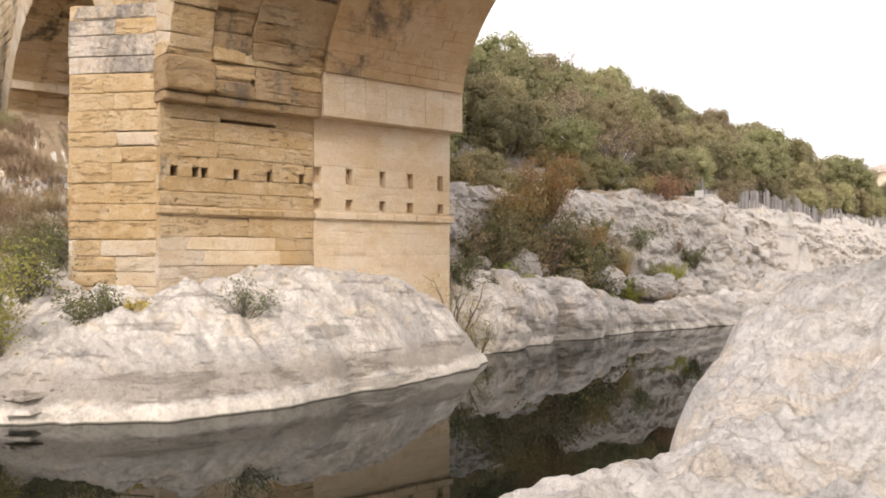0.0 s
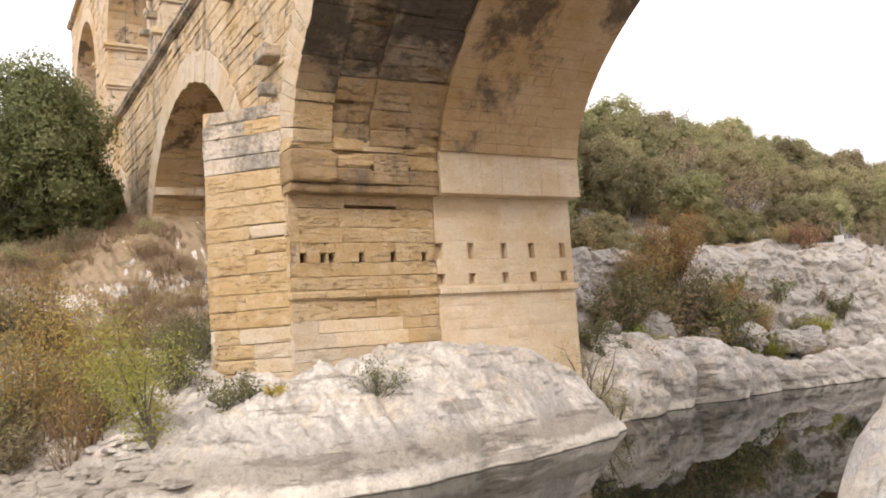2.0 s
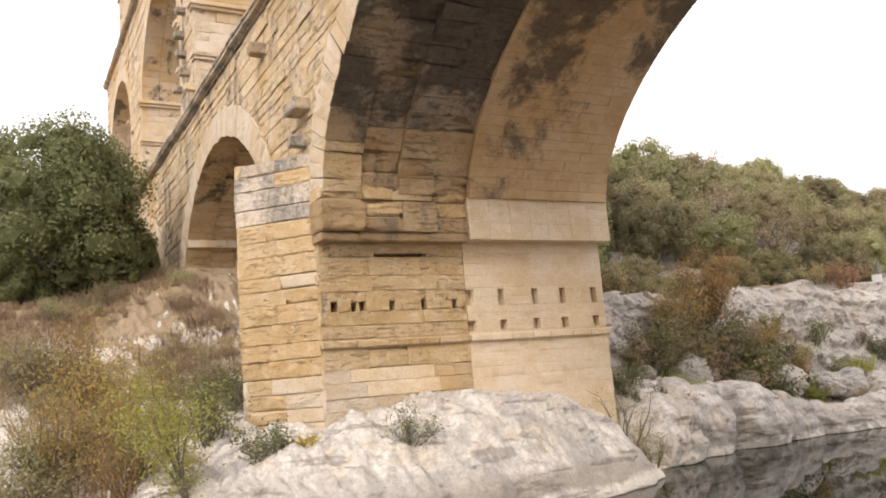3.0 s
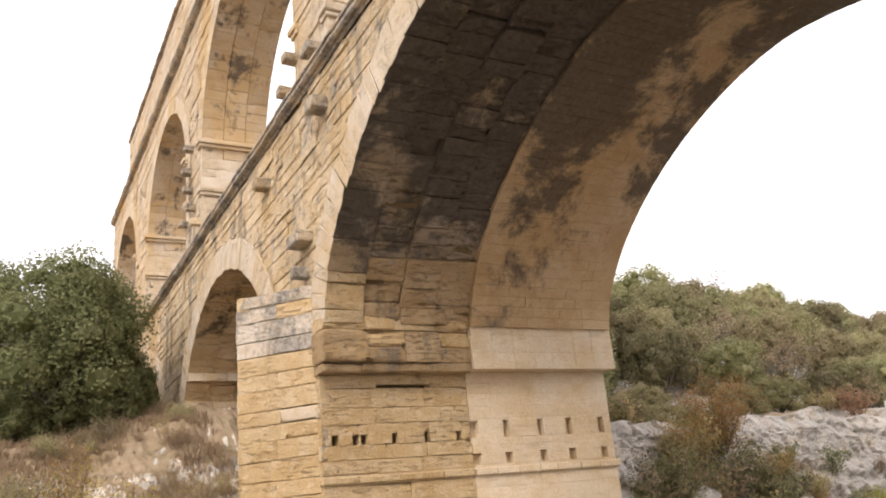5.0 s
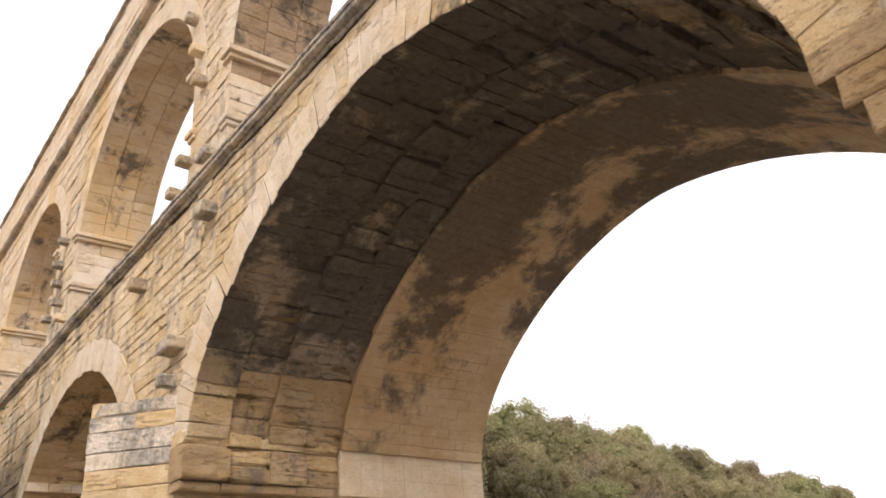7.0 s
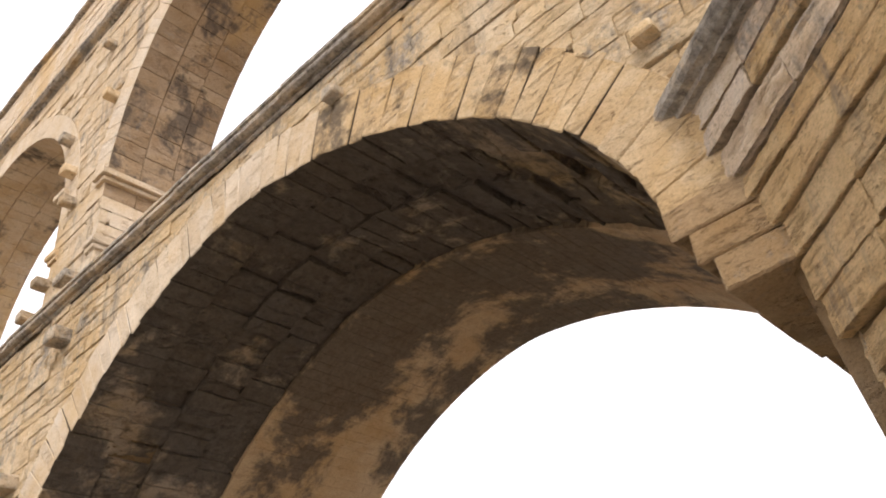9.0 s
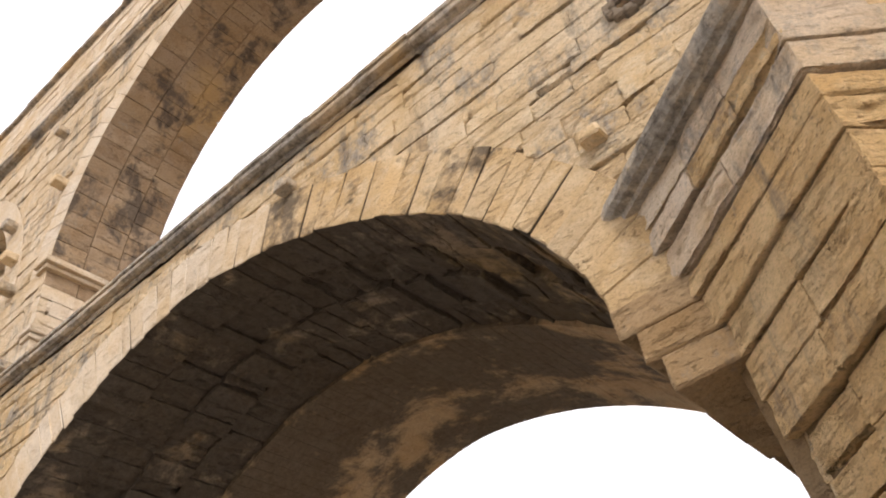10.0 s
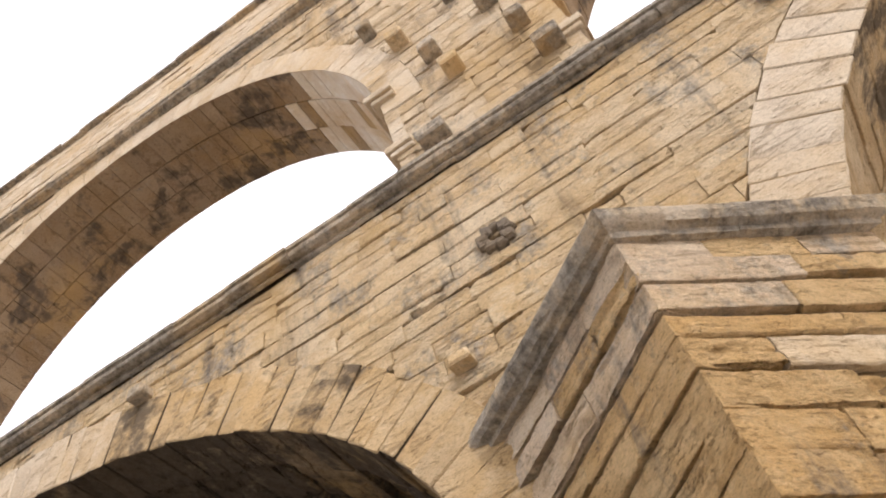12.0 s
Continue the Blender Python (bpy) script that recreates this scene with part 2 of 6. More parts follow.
def limestone(name, white, grey, cream, stain, band, rough=1.0, lump=0.0, strata=0.0):
    """Bare river limestone: patches of white, grey and cream, weather streaks, a grey flood band over a bleached foot,
    broken cracks, pits and lumps with their shade put into the colour; dry soil lies where the ground's soil mask says
    so.
    """
    m = Nodes(name)
    colour = m.mix(m.ramp(m.noise(0.5, 8, 0.68, (1, 1, 1), None, 0.5), (0.44, 0.0), (0.56, 1.0)), white, grey)
    colour = m.mix(m.ramp(m.noise(0.9, 7, 0.68, (1, 1, 1), None, 0.6), (0.52, 0.0), (0.60, 0.8)), colour, cream)
    colour = m.mix(m.ramp(m.noise(2.6, 8, 0.76, (1, 1, 0.30)), (0.50, 0.0), (0.58, 0.85 * stain)), colour, (0.27, 0.245, 0.215))
    z = m.math("ADD", m.height(), m.math("MULTIPLY", m.math("SUBTRACT", m.noise(0.6, 6, 0.66), 0.5), 0.8))
    colour = m.mix(m.ramp(m.math("DIVIDE", z, 3.0), (0.12, 0.0), (0.16, 0.72 * band), (0.29, 0.60 * band), (0.42, 0.0)), colour, m.mix(m.noise(5, 6, 0.7), (0.29, 0.255, 0.21), (0.46, 0.41, 0.345)))
    foot = m.math("ADD", m.height(), m.math("MULTIPLY", m.math("SUBTRACT", m.noise(1.2, 6, 0.7), 0.5), 0.35))
    colour = m.mix(m.ramp(m.math("DIVIDE", foot, 3.0), (0.09, 0.9), (0.13, 0.0)), colour, (0.72, 0.655, 0.555))
    colour = m.mix(m.ramp(m.height(), (0.02, 0.85), (0.05, 0.0)), colour, (0.07, 0.065, 0.04))
    swirl = m.make("ShaderNodeTexNoise")
    swirl.inputs["Scale"].default_value, swirl.inputs["Detail"].default_value = 1.1, 8
    swirl.inputs["Roughness"].default_value = 0.65
    m.put(swirl.inputs["Vector"], m.pos)
    shift = m.make("ShaderNodeMixRGB")
    shift.blend_type = "ADD"
    shift.inputs["Fac"].default_value = 1.0
    m.put(shift.inputs["Color1"], m.pos), m.put(shift.inputs["Color2"], swirl.outputs["Color"])
    cells = m.make("ShaderNodeTexVoronoi")
    cells.feature = "DISTANCE_TO_EDGE"
    cells.inputs["Scale"].default_value = 0.75
    m.put(cells.inputs["Vector"], shift.outputs["Color"])
    crack = m.ramp(cells.outputs["Distance"], (0.0, 0.0), (0.010, 1.0))
    gate = m.ramp(m.noise(0.9, 5, 0.65), (0.54, 0.0), (0.60, 1.0))
    crack = m.math("SUBTRACT", 1.0, m.math("MULTIPLY", m.math("SUBTRACT", 1.0, crack), gate))
    colour = m.mix(m.math("MULTIPLY", m.math("SUBTRACT", 1.0, crack), 0.6), colour, (0.16, 0.135, 0.11))
    beds = m.ramp(m.noise(0.9, 7, 0.66, (0.45, 0.45, 3.0), None, 0.4), (0.385, 0.0), (0.43, 1.0))
    # fissures between beds carry their shade as a dark tint
    if strata:
        colour = m.mix(m.math("MULTIPLY", m.math("SUBTRACT", 1.0, beds), strata), colour, (0.17, 0.145, 0.12))
    # hollows are tinted darker, since soft light hardly shades the bump
    hollow = m.ramp(m.noise(4.2, 9, 0.74, (1, 1, 0.75), None, 0.4), (0.40, 0.0), (0.48, 1.0))
    colour = m.mix(m.math("MULTIPLY", m.math("SUBTRACT", 1.0, hollow), 0.10 + 0.55 * stain), colour, (0.40, 0.35, 0.29))
    colour = m.mix(0.42, colour, m.ramp(m.noise(11, 9, 0.82), (0.41, (0.55, 0.51, 0.46)), (0.47, (1.0, 0.99, 0.98)), (0.60, (1.25, 1.24, 1.22))), "MULTIPLY")
    colour = m.mix(0.25, colour, m.ramp(m.noise(45, 6, 0.8), (0.42, (0.55, 0.55, 0.55)), (0.52, (1.15, 1.15, 1.15))), "MULTIPLY")
    if lump:
        net = m.make("ShaderNodeTexVoronoi")
        net.feature = "DISTANCE_TO_EDGE"
        net.inputs["Scale"].default_value = 6.5
        curl = m.make("ShaderNodeMixRGB")
        curl.blend_type = "ADD"
        curl.inputs["Fac"].default_value = 0.22
        m.put(curl.inputs["Color1"], m.pos), m.put(curl.inputs["Color2"], swirl.outputs["Color"])
        m.put(net.inputs["Vector"], curl.outputs["Color"])
        # thin shadow lines between the lumps, painted into the colour
        lump_shade = m.math("MULTIPLY", m.ramp(net.outputs["Distance"], (0.0, 1.0), (0.05, 0.0)), m.ramp(m.noise(1.8, 6, 0.7), (0.46, 0.0), (0.54, 1.0)))
        colour = m.mix(m.math("MULTIPLY", lump_shade, 0.5), colour, (0.36, 0.30, 0.24))
    mask = m.make("ShaderNodeAttribute")
    mask.attribute_name = "soil"
    earth = m.mix(m.ramp(m.noise(0.5, 6, 0.65), (0.35, 0.0), (0.65, 1.0)), (0.34, 0.25, 0.165), (0.25, 0.20, 0.115))
    earth = m.mix(m.ramp(m.noise(2.3, 7, 0.72), (0.45, 0.0), (0.7, 0.8)), earth, (0.43, 0.33, 0.225))
    earth = m.mix(m.ramp(m.noise(0.23, 4, 0.6), (0.5, 0.0), (0.68, 0.6)), earth, (0.31, 0.19, 0.125))
    soil = m.ramp(m.math("ADD", mask.outputs["Fac"], m.math("MULTIPLY", m.math("SUBTRACT", m.noise(1.6, 7, 0.72), 0.5), 1.1)), (0.46, 0.0), (0.56, 1.0))
    colour = m.mix(soil, colour, earth)
    n = m.bump(crack, 0.5, 0.04)
    if strata:
        n = m.bump(beds, 0.6, 0.12, n)
    n = m.bump(m.noise(1.5, 9, 0.70, (1, 1, 0.7)), 0.7 * rough, 0.22, n)
    n = m.bump(hollow, 0.5 * rough, 0.06, n)
    if lump:
        knobs = m.make("ShaderNodeTexVoronoi")
        knobs.feature = "SMOOTH_F1"
        knobs.inputs["Scale"].default_value, knobs.inputs["Smoothness"].default_value = 8.0, 0.3
        bent = m.make("ShaderNodeMixRGB")
        bent.blend_type = "ADD"
        bent.inputs["Fac"].default_value = 0.35
        m.put(bent.inputs["Color1"], m.pos), m.put(bent.inputs["Color2"], swirl.outputs["Color"])
        m.put(knobs.inputs["Vector"], bent.outputs["Color"])
        n = m.bump(m.math("SUBTRACT", 1.0, knobs.outputs["Distance"]), lump, 0.07, n)
    n = m.bump(m.noise(9, 10, 0.78), 0.7 * rough, 0.06, n)
    n = m.bump(m.ramp(m.noise(34, 4, 0.6), (0.3, 0.0), (0.45, 1.0)), 0.4, 0.012, n)
    return m.done(colour, 0.93, n)


mat_rock = limestone("weathered_white_limestone", (0.70, 0.65, 0.575), (0.50, 0.465, 0.42), (0.64, 0.55, 0.435), 0.42, 1.35, 0.9, 0.0, 0.45)
mat_rock_near = limestone("sunbleached_limestone", (0.86, 0.805, 0.735), (0.77, 0.735, 0.69), (0.83, 0.73, 0.60), 0.08, 0.15, 1.4, 1.2)
mat_ledge = limestone("washed_ledge_limestone", (0.70, 0.645, 0.57), (0.52, 0.485, 0.435), (0.63, 0.53, 0.41), 0.42, 0.75, 0.9, 0.0, 0.6)
mat_cliff = limestone("grey_cliff_limestone", (0.50, 0.465, 0.415), (0.42, 0.395, 0.36), (0.48, 0.415, 0.335), 0.16, 0.6, 0.5, 0.0, 0.30)


def soil_material():
    m = Nodes("dry_grass_and_soil")
    c = m.mix(m.ramp(m.noise(0.5, 6, 0.65), (0.35, 0.0), (0.65, 1.0)), (0.33, 0.245, 0.155), (0.25, 0.20, 0.115))
    c = m.mix(m.ramp(m.noise(2.3, 6, 0.7), (0.45, 0.0), (0.7, 0.8)), c, (0.42, 0.32, 0.21))
    c = m.mix(m.ramp(m.noise(0.23, 3, 0.5), (0.5, 0.0), (0.68, 0.6)), c, (0.29, 0.18, 0.11))
    n = m.bump(m.noise(7, 8, 0.75), 0.9, 0.15)
    n = m.bump(m.noise(40, 5, 0.75), 0.6, 0.03, n)
    return m.done(c, 0.96, n, 0.1)


mat_soil = soil_material()


def water_material():
    m = Nodes("still_dark_river_water")
    ripple = m.noise(1.1, 3, 0.5, (1.0, 1.0, 1.0))
    n = m.bump(ripple, 0.022, 0.05)
    n = m.bump(m.noise(7.0, 2, 0.5, (1.0, 0.6, 1.0)), 0.008, 0.01, n)
    c = m.mix(m.ramp(m.noise(0.12, 3, 0.5), (0.4, 0.0), (0.7, 1.0)), (0.004, 0.006, 0.004), (0.008, 0.009, 0.006))
    m.bsdf.inputs["IOR"].default_value = 1.33
    return m.done(c, 0.004, n, 0.22)


mat_water = water_material()


def leaf_material(name, tones, translucent=0.45):
    m = Nodes(name)
    o = m.make("ShaderNodeObjectInfo")
    c = m.ramp(m.island, *[(i / (len(tones) - 1), t) for i, t in enumerate(tones)])
    hue = m.make("ShaderNodeHueSaturation")
    m.put(hue.inputs["Hue"], m.math("ADD", 0.475, m.math("MULTIPLY", o.outputs["Random"], 0.04)))
    m.put(hue.inputs["Value"], m.math("ADD", 0.75, m.math("MULTIPLY", o.outputs["Random"], 0.5)))
    m.put(hue.inputs["Color"], c)
    m.done(hue.outputs["Color"], 0.7, None, 0.2)
    thin, mixed = m.make("ShaderNodeBsdfTranslucent"), m.make("ShaderNodeMixShader")
    m.put(thin.inputs["Color"], hue.outputs["Color"])
    mixed.inputs["Fac"].default_value = translucent
    m.tree.links.new(m.bsdf.outputs[0], mixed.inputs[1])
    m.tree.links.new(thin.outputs[0], mixed.inputs[2])
    m.tree.links.new(mixed.outputs[0], m.out.inputs[0])
    return m.mat


mat_oak = leaf_material("holm_oak_leaves", [(0.225, 0.222, 0.10), (0.27, 0.258, 0.125), (0.36, 0.33, 0.18), (0.18, 0.182, 0.085), (0.40, 0.36, 0.21)])
mat_olive = leaf_material("grey_green_leaves", [(0.30, 0.275, 0.138), (0.35, 0.315, 0.165), (0.42, 0.37, 0.215), (0.245, 0.23, 0.115)])
mat_hill = leaf_material("brown_green_leaves", [(0.27, 0.25, 0.12), (0.33, 0.30, 0.15), (0.22, 0.215, 0.10), (0.39, 0.35, 0.19)])
mat_holm = leaf_material("dark_oak_leaves", [(0.135, 0.145, 0.062), (0.17, 0.175, 0.078), (0.24, 0.235, 0.118), (0.13, 0.138, 0.06)])
mat_willow = leaf_material("straw_yellow_leaves", [(0.46, 0.36, 0.17), (0.40, 0.33, 0.15), (0.52, 0.41, 0.21), (0.34, 0.30, 0.14)])
mat_bright = leaf_material("yellow_green_leaves", [(0.42, 0.47, 0.10), (0.50, 0.52, 0.14), (0.35, 0.40, 0.09), (0.54, 0.54, 0.18)])
mat_autumn = leaf_material("orange_autumn_leaves", [(0.42, 0.25, 0.08), (0.48, 0.31, 0.10), (0.33, 0.21, 0.08), (0.46, 0.36, 0.13)])
mat_yellow = leaf_material("yellow_willow_leaves", [(0.50, 0.36, 0.09), (0.44, 0.34, 0.10), (0.56, 0.43, 0.14), (0.36, 0.31, 0.10)])
mat_dry = leaf_material("dry_brown_twigs", [(0.36, 0.27, 0.165), (0.44, 0.335, 0.21), (0.31, 0.235, 0.15), (0.50, 0.40, 0.25)])
mat_flower = leaf_material("yellow_flowers", [(0.55, 0.42, 0.03), (0.62, 0.50, 0.05), (0.40, 0.34, 0.05)])


def bark_material():
    m = Nodes("grey_bark")
    c = m.mix(m.noise(6, 5, 0.7, (1, 1, 0.3)), (0.10, 0.083, 0.065), (0.24, 0.21, 0.18))
    return m.done(c, 0.95, m.bump(m.noise(14, 5, 0.7, (1, 1, 0.25)), 0.8, 0.03))


mat_bark = bark_material()


# ---------------------------------------------------------------- mesh helpers
def mesh_of(name, verts, faces, material, smooth=False):
    me = bpy.data.meshes.new(name)
    me.from_pydata([tuple(v) for v in verts], [], [tuple(f) for f in faces])
    me.materials.append(material)
    if smooth:
        me.polygons.foreach_set("use_smooth", [True] * len(me.polygons))
        me.update()
        me.set_sharp_from_angle(angle=radians(31))
    me.update()
    return me


WORN = {"stone", "voussoir", "impost_block", "cornice_moulding", "projecting_stone", "string_course", "masonry_rest", "impost"}


def part(name, geometry, material, parent=None, label=""):
    """One mesh object from (verts, faces), under a thing or a part."""
    ob = new(name, mesh_of(name, *geometry, material, name in WORN))
    ob.parent = parent
    if label:
        ob["label"] = label
    return ob


def thing(name, label, category, group="", kind="", at=(0, 0, 0)):
    ob = new(name)
    ob.location = at
    return tagged(ob, label, category, group, kind)


class Heap:
    """Collects many pieces into one mesh."""

    def __init__(self):
        self.verts, self.faces = [], []

    def add(self, geometry):
        n = len(self.verts)
        self.verts += list(geometry[0])
        self.faces += [tuple(i + n for i in f) for f in geometry[1]]

    @property
    def geometry(self):
        return self.verts, self.faces


rng = random.Random(7)
from mathutils.noise import noise as stone_noise, fractal as fractal_noise, voronoi, turbulence_vector


def worn_block(poly, place, back, proud, gap, edge, rough, upright, grain=0.2):
    """A rectangular stone: tight joints, a face eroded along its beds, here and there a broken corner or an open joint."""
    (ua, va), (ub, vb) = poly[0], poly[2]
    flip = (ub - ua) * (vb - va) < 0
    ua, ub, va, vb = min(ua, ub), max(ua, ub), min(va, vb), max(va, vb)
    wear = rng.choice((0.15, 0.25, 0.4, 0.6, 1.0, 1.5))
    gap, edge, rough = gap * rng.choice((0.2, 0.35, 0.5, 0.8, 1.5)), edge * wear, rough * (0.5 + 0.7 * wear)
    n = max(2, min(34, int((ub - ua) / grain)))
    rows = max(1, min(9, int((vb - va) / (0.85 * grain))))
    gu, gv = min(gap * upright, 0.1 * (ub - ua)), min(gap, 0.1 * (vb - va))
    eu, ev = min(edge * upright, 0.2 * (ub - ua)), min(edge, 0.26 * (vb - va))
    us = [ua + gu, ua + gu + eu] + [ua + (ub - ua) * k / n for k in range(1, n)] + [ub - gu - eu, ub - gu]
    vs = [va + gv, va + gv + ev] + [va + (vb - va) * k / (rows + 1) for k in range(1, rows + 1)] + [vb - gv - ev, vb - gv]
    own = rng.uniform(0, 90)
    broken = {(i, j): rng.uniform(1.5, 4.0) for i in (0, 1) for j in (0, 1) if rng.random() < 0.15 * (0.5 + wear)}
    verts, cols, lines = [], len(us), len(vs)
    for j, v in enumerate(vs):
        for i, u in enumerate(us):
            side, bed = i in (0, cols - 1), j in (0, lines - 1)
            bite = max(0.0, stone_noise((0.8 * u, 5.0 * v, own)) - 0.08) * 2.0 * rough * wear
            out = proud + 1.2 * rough * stone_noise((0.9 * u, 1.4 * v, 3.1)) + 0.6 * rough * stone_noise((4.0 * u, 6.5 * v, own)) - bite
            if grain < 0.1:
                out += 0.5 * rough * stone_noise((9.0 * u, 12.0 * v, own)) - 2.2 * rough * max(0.0, stone_noise((5.0 * u, 11.0 * v, 7.7)) - 0.38)
            nibble = 0.75 + 0.6 * abs(stone_noise((2.7 * u, own, 1.0)))
            if bed:
                out -= edge * nibble
            elif side:
                out -= edge * upright * rng.uniform(0.5, 1.2)
            corner = broken.get((int(i > cols / 2), int(j > lines / 2)))
            if corner and min(i, cols - 1 - i) < 2 and min(j, lines - 1 - j) < 2:
                out -= corner * (0.6 * edge + 0.3 * rough)
            du = 0.0 if side else rng.uniform(-0.1, 0.1) * grain
            dv = rng.uniform(-0.5, 0.5) * gv if bed else -0.4 * (nibble - 1) * ev if j == 1 else 0.4 * (nibble - 1) * ev if j == lines - 2 else rng.uniform(-0.06, 0.06) * grain
            verts.append(place(u + du, v + dv, out))
    faces = [(j * cols + i, j * cols + i + 1, (j + 1) * cols + i + 1, (j + 1) * cols + i) for j in range(lines - 1) for i in range(cols - 1)]
    k = len(verts)
    verts += [place(u, v, -back) for u, v in ((us[0], vs[0]), (us[-1], vs[0]), (us[-1], vs[-1]), (us[0], vs[-1]))]
    a, b, c, d = 0, cols - 1, lines * cols - 1, (lines - 1) * cols
    faces += [(k, k + 1, *range(b, a - 1, -1)), (k + 1, k + 2, *range(c, b - 1, -cols)), (k + 2, k + 3, *range(d, c + 1)), (k + 3, k, *range(a, d + 1, cols))]
    return verts, [f[::-1] for f in faces] if flip else faces


def slab(poly, place, back, proud, gap=0.014, edge=0.035, rough=0.014, upright=0.35, worn=True, grain=0.2):
    """A worn stone with the outline poly (u, v), laid by place(u, v, out): sides, worn edges (less at the upright joints) and an uneven face."""
    if len(poly) == 4 and worn and all(min(abs(p[0] - q[0]), abs(p[1] - q[1])) < 1e-6 for p, q in zip(poly, poly[1:] + poly[:1])):
        return worn_block(poly, place, back, proud, gap, edge, rough, upright, grain)
    if len(poly) == 4 and worn:
        more = []
        for p, q in zip(poly, poly[1:] + poly[:1]):
            more.append(p)
            if abs(q[0] - p[0]) > 0.55:
                for f in (rng.uniform(0.2, 0.42), rng.uniform(0.58, 0.8)):
                    more.append((p[0] + f * (q[0] - p[0]), p[1] + f * (q[1] - p[1])))
        poly = more
    n = len(poly)
    cu, cv = sum(p[0] for p in poly) / n, sum(p[1] for p in poly) / n
    su, sv = max(abs(p[0] - cu) for p in poly) + 1e-6, max(abs(p[1] - cv) for p in poly) + 1e-6

    def shrunk(p, by):
        return (cu + (p[0] - cu) * max(0.2, 1 - by * upright / su), cv + (p[1] - cv) * max(0.2, 1 - by / sv))

    wear = rng.choice((0.2, 0.35, 0.5, 0.8, 1.4))
    gap, edge, rough = gap * rng.choice((0.2, 0.4, 0.6, 1.2)), edge * wear, rough * (0.6 + 0.5 * wear)
    rim = [shrunk(p, gap * rng.uniform(0.6, 1.5)) for p in poly]
    face = [shrunk(p, gap + edge * rng.uniform(0.4, 1.8)) for p in poly]
    verts = [place(u, v, -back) for u, v in rim] + [place(u, v, proud - edge * rng.uniform(0.5, 1.6)) for u, v in rim]
    verts += [place(u, v, proud + rng.uniform(-rough, rough)) for u, v in face]
    verts.append(place(cu + rng.uniform(-0.3, 0.3) * su, cv + rng.uniform(-0.3, 0.3) * sv, proud + rng.uniform(-rough, 1.5 * rough)))
    faces = []
    for i in range(n):
        j = (i + 1) % n
        faces += [(i, j, n + j, n + i), (n + i, n + j, 2 * n + j, 2 * n + i), (2 * n + i, 2 * n + j, 3 * n)]
    return verts, faces


HEX_FACES = [(0, 3, 2, 1), (4, 5, 6, 7), (0, 1, 5, 4), (1, 2, 6, 5), (2, 3, 7, 6), (3, 0, 4, 7)]


def hexa(c, edge=0.03, rough=0.0):
    """A block with eight corners (bottom four, top four, both counterclockwise) and worn edges and corners."""
    c = [Vector(p) + Vector((rng.uniform(-rough, rough), rng.uniform(-rough, rough), rng.uniform(-rough, rough))) for p in c]
    verts, at = [], {}
    for f, ring in enumerate(HEX_FACES):
        for k, i in enumerate(ring):
            a, b = c[ring[k - 1]] - c[i], c[ring[(k + 1) % 4]] - c[i]
            e = edge * rng.uniform(0.5, 1.6)
            at[f, i] = len(verts)
            verts.append(c[i] + a.normalized() * min(e, a.length * 0.4) + b.normalized() * min(e, b.length * 0.4))
    faces = [tuple(at[f, i] for i in ring) for f, ring in enumerate(HEX_FACES)]
    for i in range(8):
        own = [f for f, ring in enumerate(HEX_FACES) if i in ring]
        out = c[i] - sum((Vector(p) for p in c), Vector()) / 8
        tri = [at[f, i] for f in own]
        a, b, d = (verts[t] for t in tri)
        faces.append(tuple(tri if (b - a).cross(d - a).dot(out) > 0 else tri[::-1]))
    edges = {}
    for f, ring in enumerate(HEX_FACES):
        for k in range(4):
            edges.setdefault(frozenset((ring[k], ring[(k + 1) % 4])), []).append((f, ring[k], ring[(k + 1) % 4]))
    for (f, i, j), (g, _, _) in edges.values():
        faces.append((at[f, j], at[f, i], at[g, i], at[g, j]))
    return verts, faces


def box(x0, x1, y0, y1, z0, z1, edge=0.03, rough=0.0):
    return hexa([(x0, y0, z0), (x1, y0, z0), (x1, y1, z0), (x0, y1, z0), (x0, y0, z1), (x1, y0, z1), (x1, y1, z1), (x0, y1, z1)], edge, rough)


def clip(poly, p, n):
    """The part of a polygon on the side of the line through p to which n points."""
    out = []
    for a, b in zip(poly, poly[1:] + poly[:1]):
        da, db = ((q[0] - p[0]) * n[0] + (q[1] - p[1]) * n[1] for q in (a, b))
        if da >= 0:
            out.append(a)
        if da * db < 0:
            f = da / (da - db)
            out.append((a[0] + f * (b[0] - a[0]), a[1] + f * (b[1] - a[1])))
    return out


def courses(v0, v1, mean, spread=0.18, fixed=()):
    """Heights of bed joints from v0 to v1, through the fixed ones."""
    stops = [v0, *[f for f in sorted(fixed) if v0 < f < v1], v1]
    out = [v0]
    for a, b in zip(stops, stops[1:]):
        n = max(1, round((b - a) / mean))
        w = [rng.uniform(1 - spread, 1 + spread) for _ in range(n)]
        s = a
        for k in w:
            s += (b - a) * k / sum(w)
            out.append(s)
        out[-1] = b
    return out


def lengths(u0, u1, mean, spread=0.4):
    n = max(1, round((u1 - u0) / mean * rng.uniform(0.85, 1.15)))
    w = [rng.uniform(1 - spread, 1 + spread) for _ in range(n)]
    out, s = [u0], u0
    for k in w:
        s += (u1 - u0) * k / sum(w)
        out.append(s)
    out[-1] = u1
    return out


